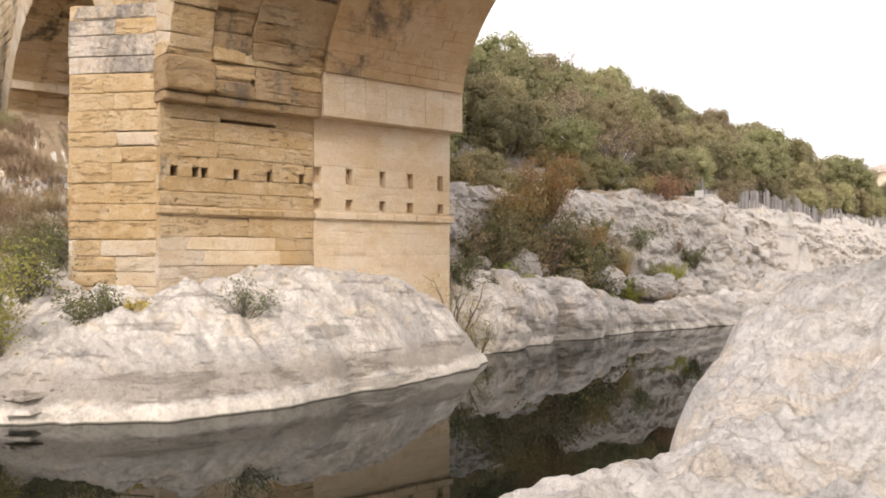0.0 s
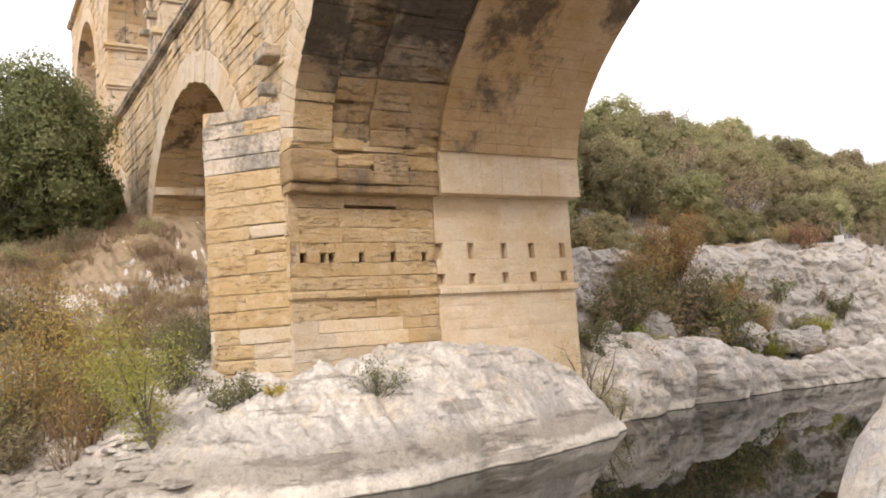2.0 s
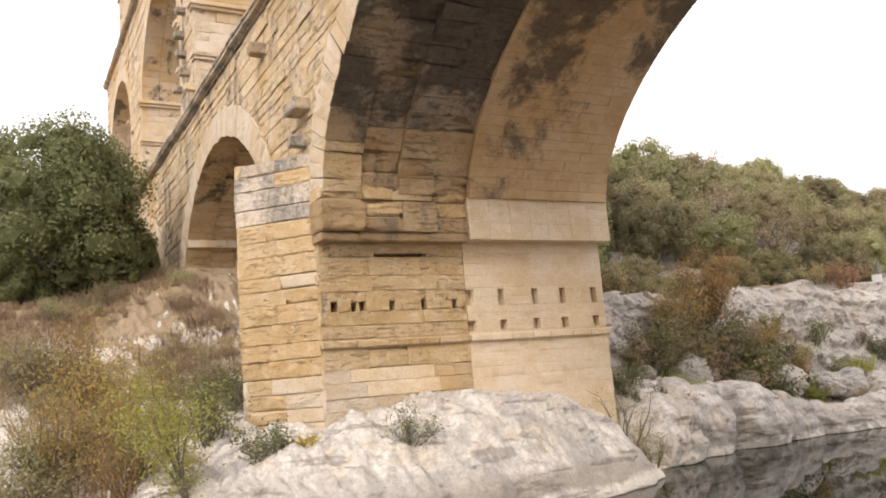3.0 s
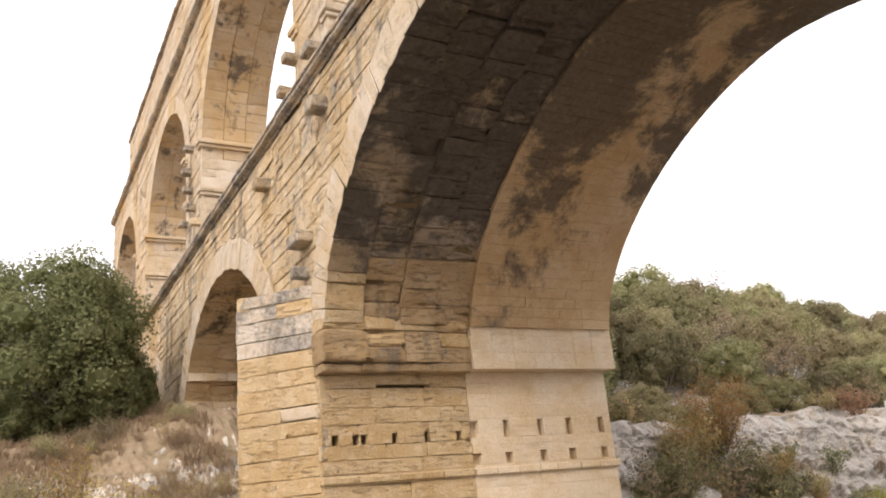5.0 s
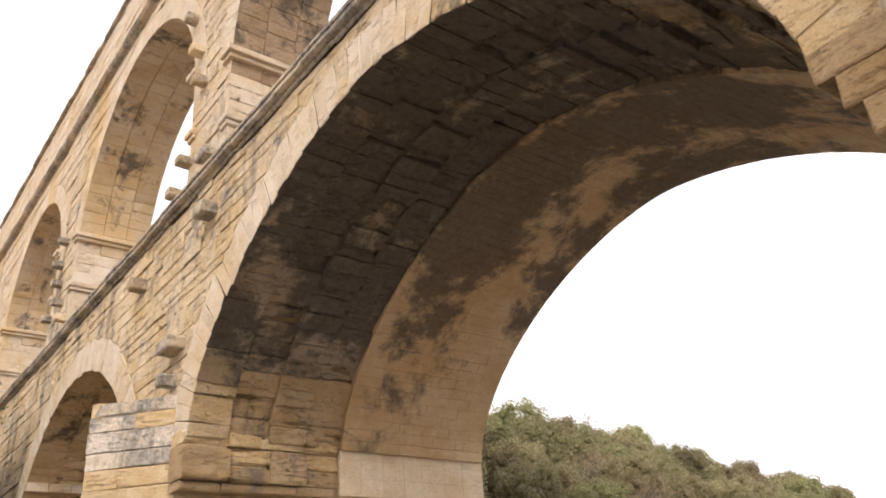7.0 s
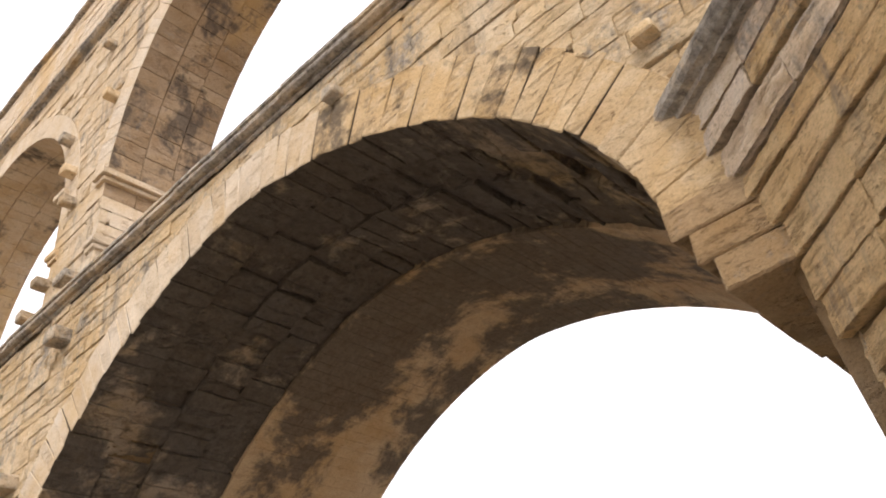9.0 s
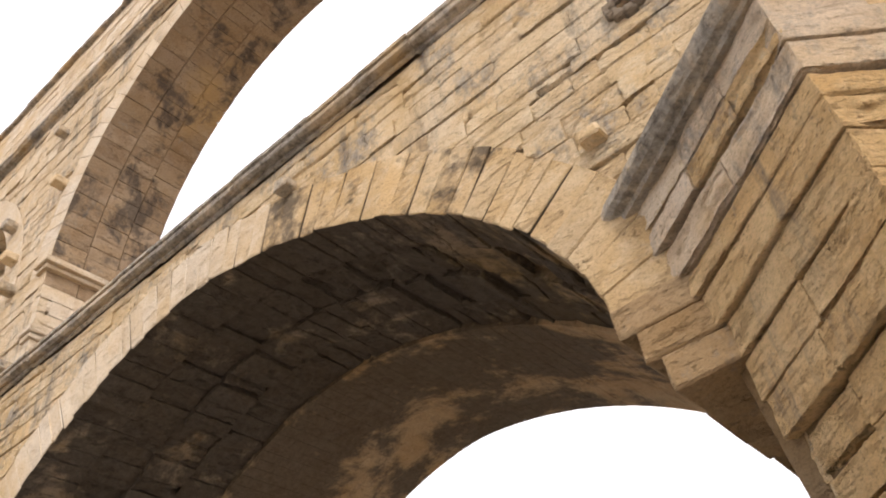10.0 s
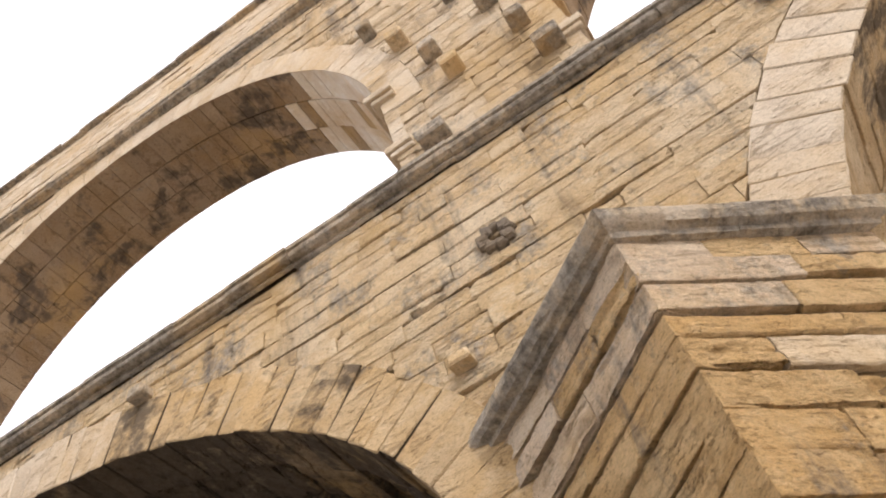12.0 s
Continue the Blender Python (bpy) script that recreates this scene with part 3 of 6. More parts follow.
# ---------------------------------------------------------------- the aqueduct
class Arch:
    """A round or slightly flattened opening: half width a, rise b over the springing zs, power n (2 is a circle)."""

    def __init__(self, cx, a, zs, b, n=2.0, ring=1.5, shelf=0.0, shelf_right=0.0, n_right=None):
        self.cx, self.a, self.zs, self.b, self.n, self.ring, self.shelf, self.shelf_right = cx, a, zs, b, n, ring, shelf, shelf_right
        self.n_right = n_right or n
        self.points = [self.raw(math.pi * k / 400) for k in range(401)]
        self.run = [0.0]
        for p, q in zip(self.points, self.points[1:]):
            self.run.append(self.run[-1] + math.dist(p, q))
        self.length = self.run[-1]

    def raw(self, t):
        c, s = math.cos(math.pi - t), math.sin(t)
        e = 2 / (self.n if c < 0 else self.n_right)
        return (self.cx + self.a * math.copysign(abs(c) ** e, c), self.zs + self.b * abs(s) ** e)

    def at(self, s):
        """The point and the outward normal at the run s along the intrados, from the left springing."""
        s = min(max(s, 0), self.length)
        x, z = np.interp(s, self.run, [p[0] for p in self.points]), np.interp(s, self.run, [p[1] for p in self.points])
        lo, hi = max(s - 0.35, 0), min(s + 0.35, self.length)
        tx = np.interp(hi, self.run, [p[0] for p in self.points]) - np.interp(lo, self.run, [p[0] for p in self.points])
        tz = np.interp(hi, self.run, [p[1] for p in self.points]) - np.interp(lo, self.run, [p[1] for p in self.points])
        k = math.hypot(tx, tz)
        return (float(x), float(z)), (float(-tz / k), float(tx / k))

    def height(self, x, grow=0.0):
        """Height of the opening (grown by the ring) over x, or None outside it."""
        a, b = self.a + grow, self.b + grow
        u, n = abs(x - self.cx) / a, self.n if x < self.cx else self.n_right
        return None if u >= 1 else self.zs + b * (1 - u**n) ** (1 / n)

    def cut(self, poly, grow):
        """What is left of a wall stone outside the grown opening."""
        lx, hx = min(p[0] for p in poly), max(p[0] for p in poly)
        lz = min(p[1] for p in poly)
        cx, cz = sum(p[0] for p in poly) / len(poly), sum(p[1] for p in poly) / len(poly)
        a, b = self.a + grow, self.b + grow
        if lx > self.cx + a or hx < self.cx - a or lz > self.zs + b:
            return poly
        if cz < self.zs:
            a = self.a
        inside = [self.inside(p, grow) for p in poly]
        if all(inside):
            return []
        if not any(inside) and not self.inside((cx, lz), grow):
            return poly
        du, dv = (cx - self.cx) / a, max(cz - self.zs, 0.0) / b
        n = self.n if du < 0 else self.n_right
        r = (abs(du) ** n + dv**n) ** (1 / n) or 1e-6
        px, pz = self.cx + du / r * a, self.zs + dv / r * b if cz > self.zs else cz
        nx, nz = math.copysign(abs(du / r) ** (n - 1), du) / a, (dv / r) ** (n - 1) / b
        k = math.hypot(nx, nz) or 1.0
        return clip(poly, (px, pz), (nx / k, nz / k))

    def inside(self, p, grow=0.0):
        a, b = self.a + (grow if p[1] >= self.zs else 0.0), self.b + grow
        u, n = abs(p[0] - self.cx) / a, self.n if p[0] < self.cx else self.n_right
        return u < 1 and (p[1] < self.zs or u**n + ((p[1] - self.zs) / b) ** n < 1)


Y_ROMAN, Y_MID, Y_BACK = 5.6, 1.2, 12.0
MAIN = Arch(11.92, 10.66, 10.4, 7.0, 1.67, 1.45, 1.05, 1.86, 1.75)
LEFT = Arch(-13.2, 9.4, 6.9, 9.45, 2.0, 1.45)
RIGHT = Arch(39.8, 11.2, 8.1, 11.0, 2.0, 1.45)
LEFTER = Arch(-35.5, 8.6, 7.4, 8.6, 2.0, 1.4)
LOW = [LEFTER, LEFT, MAIN, RIGHT]
CORNICE_1 = (19.40, 19.92)
MID = [Arch(-56.5, 7.2, 28.3, 7.3, 2, 1.3), Arch(-35.0, 7.9, 28.0, 7.9, 2, 1.3), Arch(-13.2, 9.2, 27.3, 9.2, 2, 1.3), Arch(11.5, 11.4, 25.9, 11.3, 2, 1.35), Arch(39.5, 10.8, 26.2, 10.8, 2, 1.3)]
CORNICE_2 = (38.45, 39.05)
Y_TOP, TOP_3 = 2.6, 49.2
X_LEFT, X_RIGHT = -66.0, 50.0


def front(y):
    return lambda u, v, out: (u, y - out, v)


def arcade_core(arches, x0, x1, z0, z1, y0, y1, inset):
    """The inner body of an arcade: faces behind the facing stones, and the openings with their thickness."""
    xs = sorted({x0, x1, *[x0 + (x1 - x0) * k / 120 for k in range(121)], *[a.cx + (a.a + inset) * math.copysign(abs(math.sin(t)), t) for a in arches for t in np.linspace(-1.57, 1.57, 41)], *[a.cx - a.a - inset - a.shelf for a in arches], *[a.cx + a.a + inset + a.shelf_right for a in arches]})
    xs = [x for x in xs if x0 <= x <= x1]
    h = Heap()
    for xa, xb in zip(xs, xs[1:]):
        if xb - xa < 1e-4:
            continue
        own = next((a for a in arches if -a.shelf < (xa + xb) / 2 - a.cx + a.a + inset and (xa + xb) / 2 - a.cx - a.a - inset < a.shelf_right), None)
        za, zb = (z0, z0) if own is None else (own.height(min(max(x, own.cx - own.a - inset + 1e-6), own.cx + own.a + inset - 1e-6), inset) for x in (xa, xb))
        h.add(([(xa, y0, za), (xb, y0, zb), (xb, y1, zb), (xa, y1, za), (xa, y0, z1), (xb, y0, z1), (xb, y1, z1), (xa, y1, z1)], HEX_FACES))
    return h.geometry


def facing(arches, x0, x1, z0, z1, y, mean_h, mean_l, grow=None, deep=0.33, uneven=0.02, keep=None):
    """The facing stones of an arcade's front, cut round the rings; yields (x, geometry)."""
    beds = courses(z0, z1, mean_h, 0.32)
    place = front(y)
    for v0, v1 in zip(beds, beds[1:]):
        ends = lengths(x0, x1, mean_l * rng.uniform(0.8, 1.25), 0.55)
        shelf = rng.uniform(-uneven, uneven)
        for u0, u1 in zip(ends, ends[1:]):
            poly = [(u0, v0), (u1, v0), (u1, v1), (u0, v1)]
            for a in arches:
                poly = a.cut(poly, a.ring if grow is None else grow) if poly else poly
            if keep and poly:
                poly = keep(poly)
            if len(poly) < 3:
                continue
            area = abs(sum(p[0] * q[1] - q[0] * p[1] for p, q in zip(poly, poly[1:] + poly[:1]))) / 2
            if area < 0.04:
                continue
            yield (u0 + u1) / 2, (v0 + v1) / 2, slab(poly, place, deep, shelf + 0.35 * rng.uniform(-uneven, uneven) - (0.05 if rng.random() < 0.06 else 0) + (0.04 if rng.random() < 0.04 else 0), 0.014, 0.035, 0.022)


def voussoir(arch, s0, s1, y0, y1, depth, drop=0.0, edge=0.03, rough=0.012):
    (a, na), (b, nb) = arch.at(s0), arch.at(s1)
    low = [(a[0] - na[0] * drop, a[1] - na[1] * drop), (b[0] - nb[0] * drop, b[1] - nb[1] * drop)]
    top = [(a[0] + na[0] * depth, a[1] + na[1] * depth), (b[0] + nb[0] * depth, b[1] + nb[1] * depth)]
    return hexa([(low[0][0], y0, low[0][1]), (low[1][0], y0, low[1][1]), (low[1][0], y1, low[1][1]), (low[0][0], y1, low[0][1]),
                 (top[0][0], y0, top[0][1]), (top[1][0], y0, top[1][1]), (top[1][0], y1, top[1][1]), (top[0][0], y1, top[0][1])], edge, rough)


def stones(parent, geometries, material, rest_name="masonry_rest", limit=300, near=None):
    """The nearest stones as pieces of their own, the others joined."""
    listed = list(geometries)
    if near:
        listed.sort(key=near)
    for g in listed[:limit]:
        part("stone", g[-1] if len(g) > 2 else g, material(g) if callable(material) else material, parent)
    if listed[limit:]:
        heap = Heap()
        for g in listed[limit:]:
            heap.add(g[-1] if len(g) > 2 else g)
        tagged(part(rest_name, heap.geometry, material, parent), kind="stuff")


# lower Roman arcade
lower = thing("aqueduct_lower_arcade", "golden weathered limestone lower arcade of an ancient aqueduct over the river", "aqueduct", kind="structure")
part("arcade_core", arcade_core([LEFTER, LEFT, MAIN, RIGHT], X_LEFT, X_RIGHT, -1.0, CORNICE_1[0], 0.30, Y_ROMAN - 0.02, 0.30), mat_core, lower)
spandrel = part("spandrel_wall", box(X_LEFT, X_RIGHT, 0.45, 5.4, 18.95, 19.33, 0.01), mat_core, lower, "coursed golden limestone spandrel with uneven worn blocks")


def keep_spandrel(poly):
    """Below the imposts the front ends at the piers' inner sides."""
    cx, cz = sum(p[0] for p in poly) / len(poly), sum(p[1] for p in poly) / len(poly)
    if cz < 10.4 and -3 < cx < 12:
        return clip(poly, (0.43, 0), (-1, 0))
    if cz < 10.4 and 12 < cx < 27:
        return clip(poly, (24.35, 0), (1, 0))
    return poly


faces_1 = list(facing(LOW, X_LEFT, X_RIGHT, 6.0, CORNICE_1[0], 0.0, 0.43, 1.2, uneven=0.03, keep=keep_spandrel))
stones(spandrel, faces_1, mat_spandrel, near=lambda g: abs(g[0] - 23) * 0.6 + abs(g[1] - 15) * 0.5)


def inside_of(arch):
    """Lays a stone on the underside of an arch: u across it, v along its run."""
    def place(u, v, out):
        (x, z), (nx, nz) = arch.at(v)
        return (x - nx * out, u, z - nz * out)
    return place


RIBS = [(-0.03, 1.38, 0.0), (1.39, 2.80, -0.07), (2.81, 4.20, 0.02), (4.21, Y_ROMAN, -0.05)]
for arch in LOW:
    ring = part("arch_ring", voussoir(arch, arch.length / 2 - 0.3, arch.length / 2 + 0.3, 0.3, 1.2, arch.ring - 0.1, -0.2), mat_pale, lower, "ring of pale limestone voussoirs")
    cuts = lengths(0, arch.length, 0.54, 0.22)
    for s0, s1 in zip(cuts, cuts[1:]):
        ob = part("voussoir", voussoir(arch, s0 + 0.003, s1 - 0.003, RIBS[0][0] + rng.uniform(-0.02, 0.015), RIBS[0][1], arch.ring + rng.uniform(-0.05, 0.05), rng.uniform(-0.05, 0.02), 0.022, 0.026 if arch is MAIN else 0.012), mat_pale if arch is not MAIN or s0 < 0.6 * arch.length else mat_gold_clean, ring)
        # behind the pale front: vault stone, soot plus shade put into the colour
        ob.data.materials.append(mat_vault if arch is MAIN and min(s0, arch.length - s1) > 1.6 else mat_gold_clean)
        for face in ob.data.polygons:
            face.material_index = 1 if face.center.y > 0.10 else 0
    if arch is LEFTER:
        continue
    vault = part("vault", voussoir(arch, arch.length / 2 - 0.3, arch.length / 2 + 0.3, 1.7, 5.4, 0.6, -0.3), mat_core, lower, "soot-stained vault of parallel rings of stone, shade in its colour")
    heap = []
    for y0, y1, drop in RIBS[1:]:
        cuts = lengths(0, arch.length, 0.62, 0.25)
        for s0, s1 in zip(cuts, cuts[1:]):
            sunk = drop + (rng.uniform(-0.18, -0.06) if rng.random() < 0.14 else rng.uniform(-0.04, 0.03))
            heap.append(worn_block([(y0, s0), (y1, s0), (y1, s1), (y0, s1)], inside_of(arch), 0.45, sunk, 0.010, 0.035, 0.075, 0.45, 0.14))
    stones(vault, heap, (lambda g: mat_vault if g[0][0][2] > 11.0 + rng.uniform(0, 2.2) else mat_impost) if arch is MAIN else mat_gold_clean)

# left and near pier: reveals, imposts, holes
def reveal_stones(x, sign, y0, y1, z0, z1, mean_h, mean_l, holes=(), uneven=0.015, fixed=(), short=None):
    """Facing of a pier's inner side at x that looks along sign; holes: (y, width, z0, z1)."""
    place = lambda u, v, out: (x + sign * out, u, v)
    flip = (lambda p: p) if sign > 0 else (lambda p: p[::-1])
    beds = courses(z0, z1, mean_h, 0.15, [*fixed, *[h[2] for h in holes], *[h[2] + 0.68 for h in holes]])
    for v0, v1 in zip(beds, beds[1:]):
        own = sorted(h for h in holes if h[2] - 0.01 < v0 + 0.05 < h[3])
        spans, at = [], y0
        for y, w, _, h3 in own:
            spans.append((at, y - w / 2, v0))
            at = y + w / 2
            if h3 < v1 - 0.04:
                spans.append((y - w / 2, at, h3))
        spans.append((at, y1, v0))
        for a, b, low in spans:
            if b - a < 0.05:
                continue
            ends = lengths(a, b, mean_l * (0.42 if short and short[0] < v0 < short[1] else 1.0)) if low == v0 else [a, b]
            for u0, u1 in zip(ends, ends[1:]):
                yield slab(flip([(u0, low), (u1, low), (u1, v1), (u0, v1)]), place, 0.45, rng.uniform(-uneven, uneven) - (rng.uniform(0.04, 0.1) if uneven > 0.02 and rng.random() < 0.08 else 0.0), 0.3 * uneven + 0.002, 1.2 * uneven, 0.5 * uneven, 0.35, uneven > 0.01)


X_L, X_N = 0.43, 24.35


def sheltered(g):
    """Paler, washed stone in the courses above the rock, golden higher up."""
    z = g[0][0][2]
    if z < 4.45:
        return mat_cream if rng.random() < (0.75 if z > 4.0 else 0.35) and g[0][0][1] > 0.6 else mat_pale
    return mat_gold_clean


pier_l = part("pier", box(-3.3, X_L - 0.42, 0.35, Y_ROMAN - 0.02, 0.6, 10.4, 0.02), mat_core, lower, "golden limestone river pier standing on bare rock")
holes_old = [(y, 0.24, 6.45, 6.78) for y in (0.47, 1.19, 1.50, 2.61, 3.85, 5.12)] + [(3.07, 2.05, 8.33, 8.45)]
stones(pier_l, reveal_stones(X_L, 1, 0.0, Y_ROMAN, 1.2, 8.80, 0.52, 1.9, holes_old, 0.02, (3.55, 4.05, 4.5, 5.15, 5.5), (4.0, 4.2)), sheltered)
pier_n = part("pier", box(X_N + 0.42, 28.6, 0.35, Y_ROMAN - 0.02, 0.6, 10.4, 0.02), mat_core, lower, "golden limestone river pier standing on bare rock")
stones(pier_n, reveal_stones(X_N, -1, 0.0, Y_ROMAN, 1.2, 9.05, 0.55, 1.25, (), 0.03), mat_gold_clean)
def impost_left(host):
    """The heavy worn impost: a rounded lip, tall blocks, some split in two, and a thinner course over them."""
    place = lambda u, v, out: (X_L + out, u, v)

    def lay(a, b, z0, z1, reach, edge, rough, material):
        geo = worn_block([(a, z0), (b, z0), (b, z1), (a, z1)], place, 0.3, reach, 0.012, edge, rough, 0.35, 0.15)
        part("impost_block", geo, material, host, "projecting worn impost block")

    ends = lengths(-0.08, Y_ROMAN - 0.02, 1.35, 0.3)
    for a, b in zip(ends, ends[1:]):
        lay(a, b, 8.78, 9.10, 0.62 + rng.uniform(-0.04, 0.04), 0.09, 0.04, mat_impost)
    for k, (a, b) in enumerate(zip((-0.10, 1.50, 2.95, 4.30), (1.50, 2.95, 4.30, Y_ROMAN - 0.02))):
        reach = 0.84 - 0.06 * k
        if k in (1, 3):
            lay(a, b, 9.10, 9.62, reach - 0.02, 0.05, 0.05, mat_impost)
            lay(a, b, 9.62, 10.22, reach - 0.06, 0.06, 0.05, mat_gold_clean)
        else:
            lay(a, b, 9.10, 10.20, reach, 0.06, 0.06, mat_impost)
    ends = lengths(-0.06, Y_ROMAN - 0.02, 1.5, 0.3)
    for a, b in zip(ends, ends[1:]):
        lay(a, b, 10.22, 10.66, 0.74 + rng.uniform(-0.05, 0.05), 0.06, 0.04, mat_gold_clean)


for x, sign, host in ((X_L, 1, pier_l), (X_N, -1, pier_n)):
    if sign > 0:
        impost_left(host)
    else:
        for z0, z1, reach, mean in ((9.05, 9.56, 1.25, 1.1), (9.58, 10.08, 1.52, 1.1), (10.10, 10.62, 1.80, 1.1)):
            ends = lengths(-0.06, Y_ROMAN, mean, 0.3)
            for a, b in zip(ends, ends[1:]):
                part("impost_block", box(x - reach - rng.uniform(-0.06, 0.06), x + 0.2, a, b, z0, z1 + rng.uniform(-0.02, 0.02), 0.03, 0.02), mat_impost, host, "projecting worn impost block")
    ends = lengths(-0.1, Y_ROMAN, 1.3, 0.2)
    for a, b in zip(ends, ends[1:]):
        lo, hi = sorted((x - sign * 0.2, x + sign * 0.13))
        part("string_course", box(lo, hi, a + 0.005, b - 0.005, 5.2, 5.45, 0.04, 0.008), mat_gold_clean, host)


# cutwaters
def cutwater(host, cx, half_low, half, nose, z0, z1, material, lichen_top, capped, uneven):
    """Triangular cutwater in courses, wider at the top; upper stones may carry lichen."""
    beds = courses(z0, z1, 0.50 if capped else 0.56, 0.2)
    for k, (v0, v1) in enumerate(zip(beds, beds[1:])):
        wide = half_low + (half - half_low) * min(1, max(0, (v0 - 7.0) / (z1 - 7.0)))
        flank = math.hypot(wide, nose)
        top = k >= len(beds) - (4 if capped else 5)
        proud = rng.uniform(-uneven, uneven)
        for sign in (1, -1):
            tx, ty = -sign * wide / flank, -nose / flank
            nx, ny = sign * nose / flank, -wide / flank
            base = (cx + sign * wide, 0.0)
            place = lambda u, v, out, b=base, t=(tx, ty), n=(nx, ny): (b[0] + t[0] * u + n[0] * out, b[1] + t[1] * u + n[1] * out, v)
            ends = lengths(-0.05, flank, 1.5 if capped else 1.7, 0.4)
            for i, (u0, u1) in enumerate(zip(ends, ends[1:])):
                last = i == len(ends) - 2
                out = proud if last else proud + rng.uniform(-0.25, 0.25) * uneven
                far = u1 + (out * 0.75 + 0.01 if last else 0)
                poly = [(u0, v0), (far, v0), (far, v1), (u0, v1)]
                geo = slab(poly[::-1] if sign > 0 else poly, place, 0.5, out, 0.9 * uneven, 0.012 + 0.9 * uneven, 0.008 + 0.42 * uneven, 0.25, True, 0.065 if capped else 0.2)
                part("stone", geo, (mat_bleached if capped else mat_mottled) if top and lichen_top and rng.random() < 0.8 else material if rng.random() < (0.94 if capped else 0.92 if v0 > 4.2 else 0.35) else mat_pale, host)
    flank = math.hypot(half, nose)
    h = Heap()
    h.add(([(cx - half_low + 0.3, 0.3, z0), (cx, -nose + 0.32, z0), (cx + half_low - 0.3, 0.3, z0), (cx - half + 0.3, 0.3, z1 - 0.02), (cx, -nose + 0.32, z1 - 0.02), (cx + half - 0.3, 0.3, z1 - 0.02)],
           [(0, 2, 1), (3, 4, 5), (0, 1, 4, 3), (1, 2, 5, 4), (2, 0, 3, 5)]))
    part("cutwater_core", h.geometry, mat_core, host)
    if capped:
        for sign in (1, -1):
            prof = [(-0.1, z1 - 0.06), (0.05, z1 - 0.05), (0.07, z1 + 0.04), (0.19, z1 + 0.08), (0.25, z1 + 0.18), (0.26, z1 + 0.30), (0.20, z1 + 0.40), (0.08, z1 + 0.46), (-0.3, z1 + 0.50)]
            ends = lengths(0.0, 1.0, 0.3, 0.2)
            for a, b in zip(ends, ends[1:]):
                verts, faces = [], []
                for f in (a, b):
                    for out, z in prof:
                        jig = rng.uniform(-0.015, 0.015)
                        verts.append((cx + sign * (half + (out + jig) * flank / nose) * (1 - f), 0.02 - (nose + (out + jig) * flank / half) * f, z + rng.uniform(-0.012, 0.012)))
                n = len(prof)
                for i in range(n - 1):
                    q = (i, i + 1, n + i + 1, n + i)
                    faces.append(q if sign > 0 else q[::-1])
                faces += [tuple(range(n)), tuple(range(2 * n - 1, n - 1, -1))]
                part("cornice_moulding", (verts, faces), mat_lichen, host, "grey lichened moulding")
        roof = [(cx - half, 0.3, z1 + 0.45), (cx, -nose, z1 + 0.45), (cx + half, 0.3, z1 + 0.45), (cx, 0.3, z1 + 0.9)]
        part("cap", (roof, [(0, 1, 3), (1, 2, 3), (0, 3, 2), (0, 2, 1)]), mat_lichen, host)
    else:
        roof = [(cx - half, 0.3, z1 - 0.04), (cx, -nose + 0.05, z1 - 0.04), (cx + half, 0.3, z1 - 0.04), (cx, 0.3, z1 + 0.1)]
        part("cap", (roof, [(0, 1, 3), (1, 2, 3), (0, 3, 2), (0, 2, 1)]), mat_lichen, host)


cut_n = part("cutwater", box(25.6, 27.2, -0.6, 0.2, 2.0, 11.0, 0.02), mat_core, lower, "triangular cutwater of rough golden blocks with a lichened cornice")
cutwater(cut_n, 26.4, 2.02, 3.1, 2.25, 0.8, 12.0, mat_gold_rough, True, True, 0.05)
cut_l = part("cutwater", box(-2.8, -1.4, -0.6, 0.2, 2.0, 11.0, 0.02), mat_core, lower, "triangular cutwater of rough golden blocks, its top bleached grey")
cutwater(cut_l, -2.15, 2.3, 2.3, 2.05, 1.8, 12.05, mat_gold_clean, True, False, 0.022)


# cornices
def cornice(host, x0, x1, y, z0, z1, out, mean=1.6, material=None):
    prof = [(0.0, z0 + 0.04), (0.07, z0 + 0.07), (0.08, z0 + 0.16), (out * 0.55, z0 + 0.15), (out * 0.85, z0 + 0.20), (out * 0.93, z0 + 0.27), (out * 0.85, z0 + 0.35), (out * 0.72, z0 + 0.38), (out, z0 + 0.41), (out, z1), (-0.6, z1 + 0.02)]
    ends = lengths(x0, x1, mean, 0.25)
    for a, b in zip(ends, ends[1:]):
        dz, dy = rng.uniform(-0.02, 0.02), rng.uniform(-0.025, 0.025)
        verts = [(x, y - o - dy + rng.uniform(-0.01, 0.01), z + dz) for x in (a + 0.008, b - 0.008) for o, z in prof]
        n = len(prof)
        faces = [(i, n + i, n + i + 1, i + 1) for i in range(n - 1)] + [tuple(range(n)), tuple(range(2 * n - 1, n - 1, -1))]
        yield verts, faces


band_1 = part("cornice", box(X_LEFT, X_RIGHT, 0.1, 5.5, 19.36, 19.9, 0.01), mat_core, lower, "moulded stone cornice, dark with lichen")
stones(band_1, cornice(band_1, X_LEFT, X_RIGHT, 0.0, *CORNICE_1, 0.34), mat_lichen)

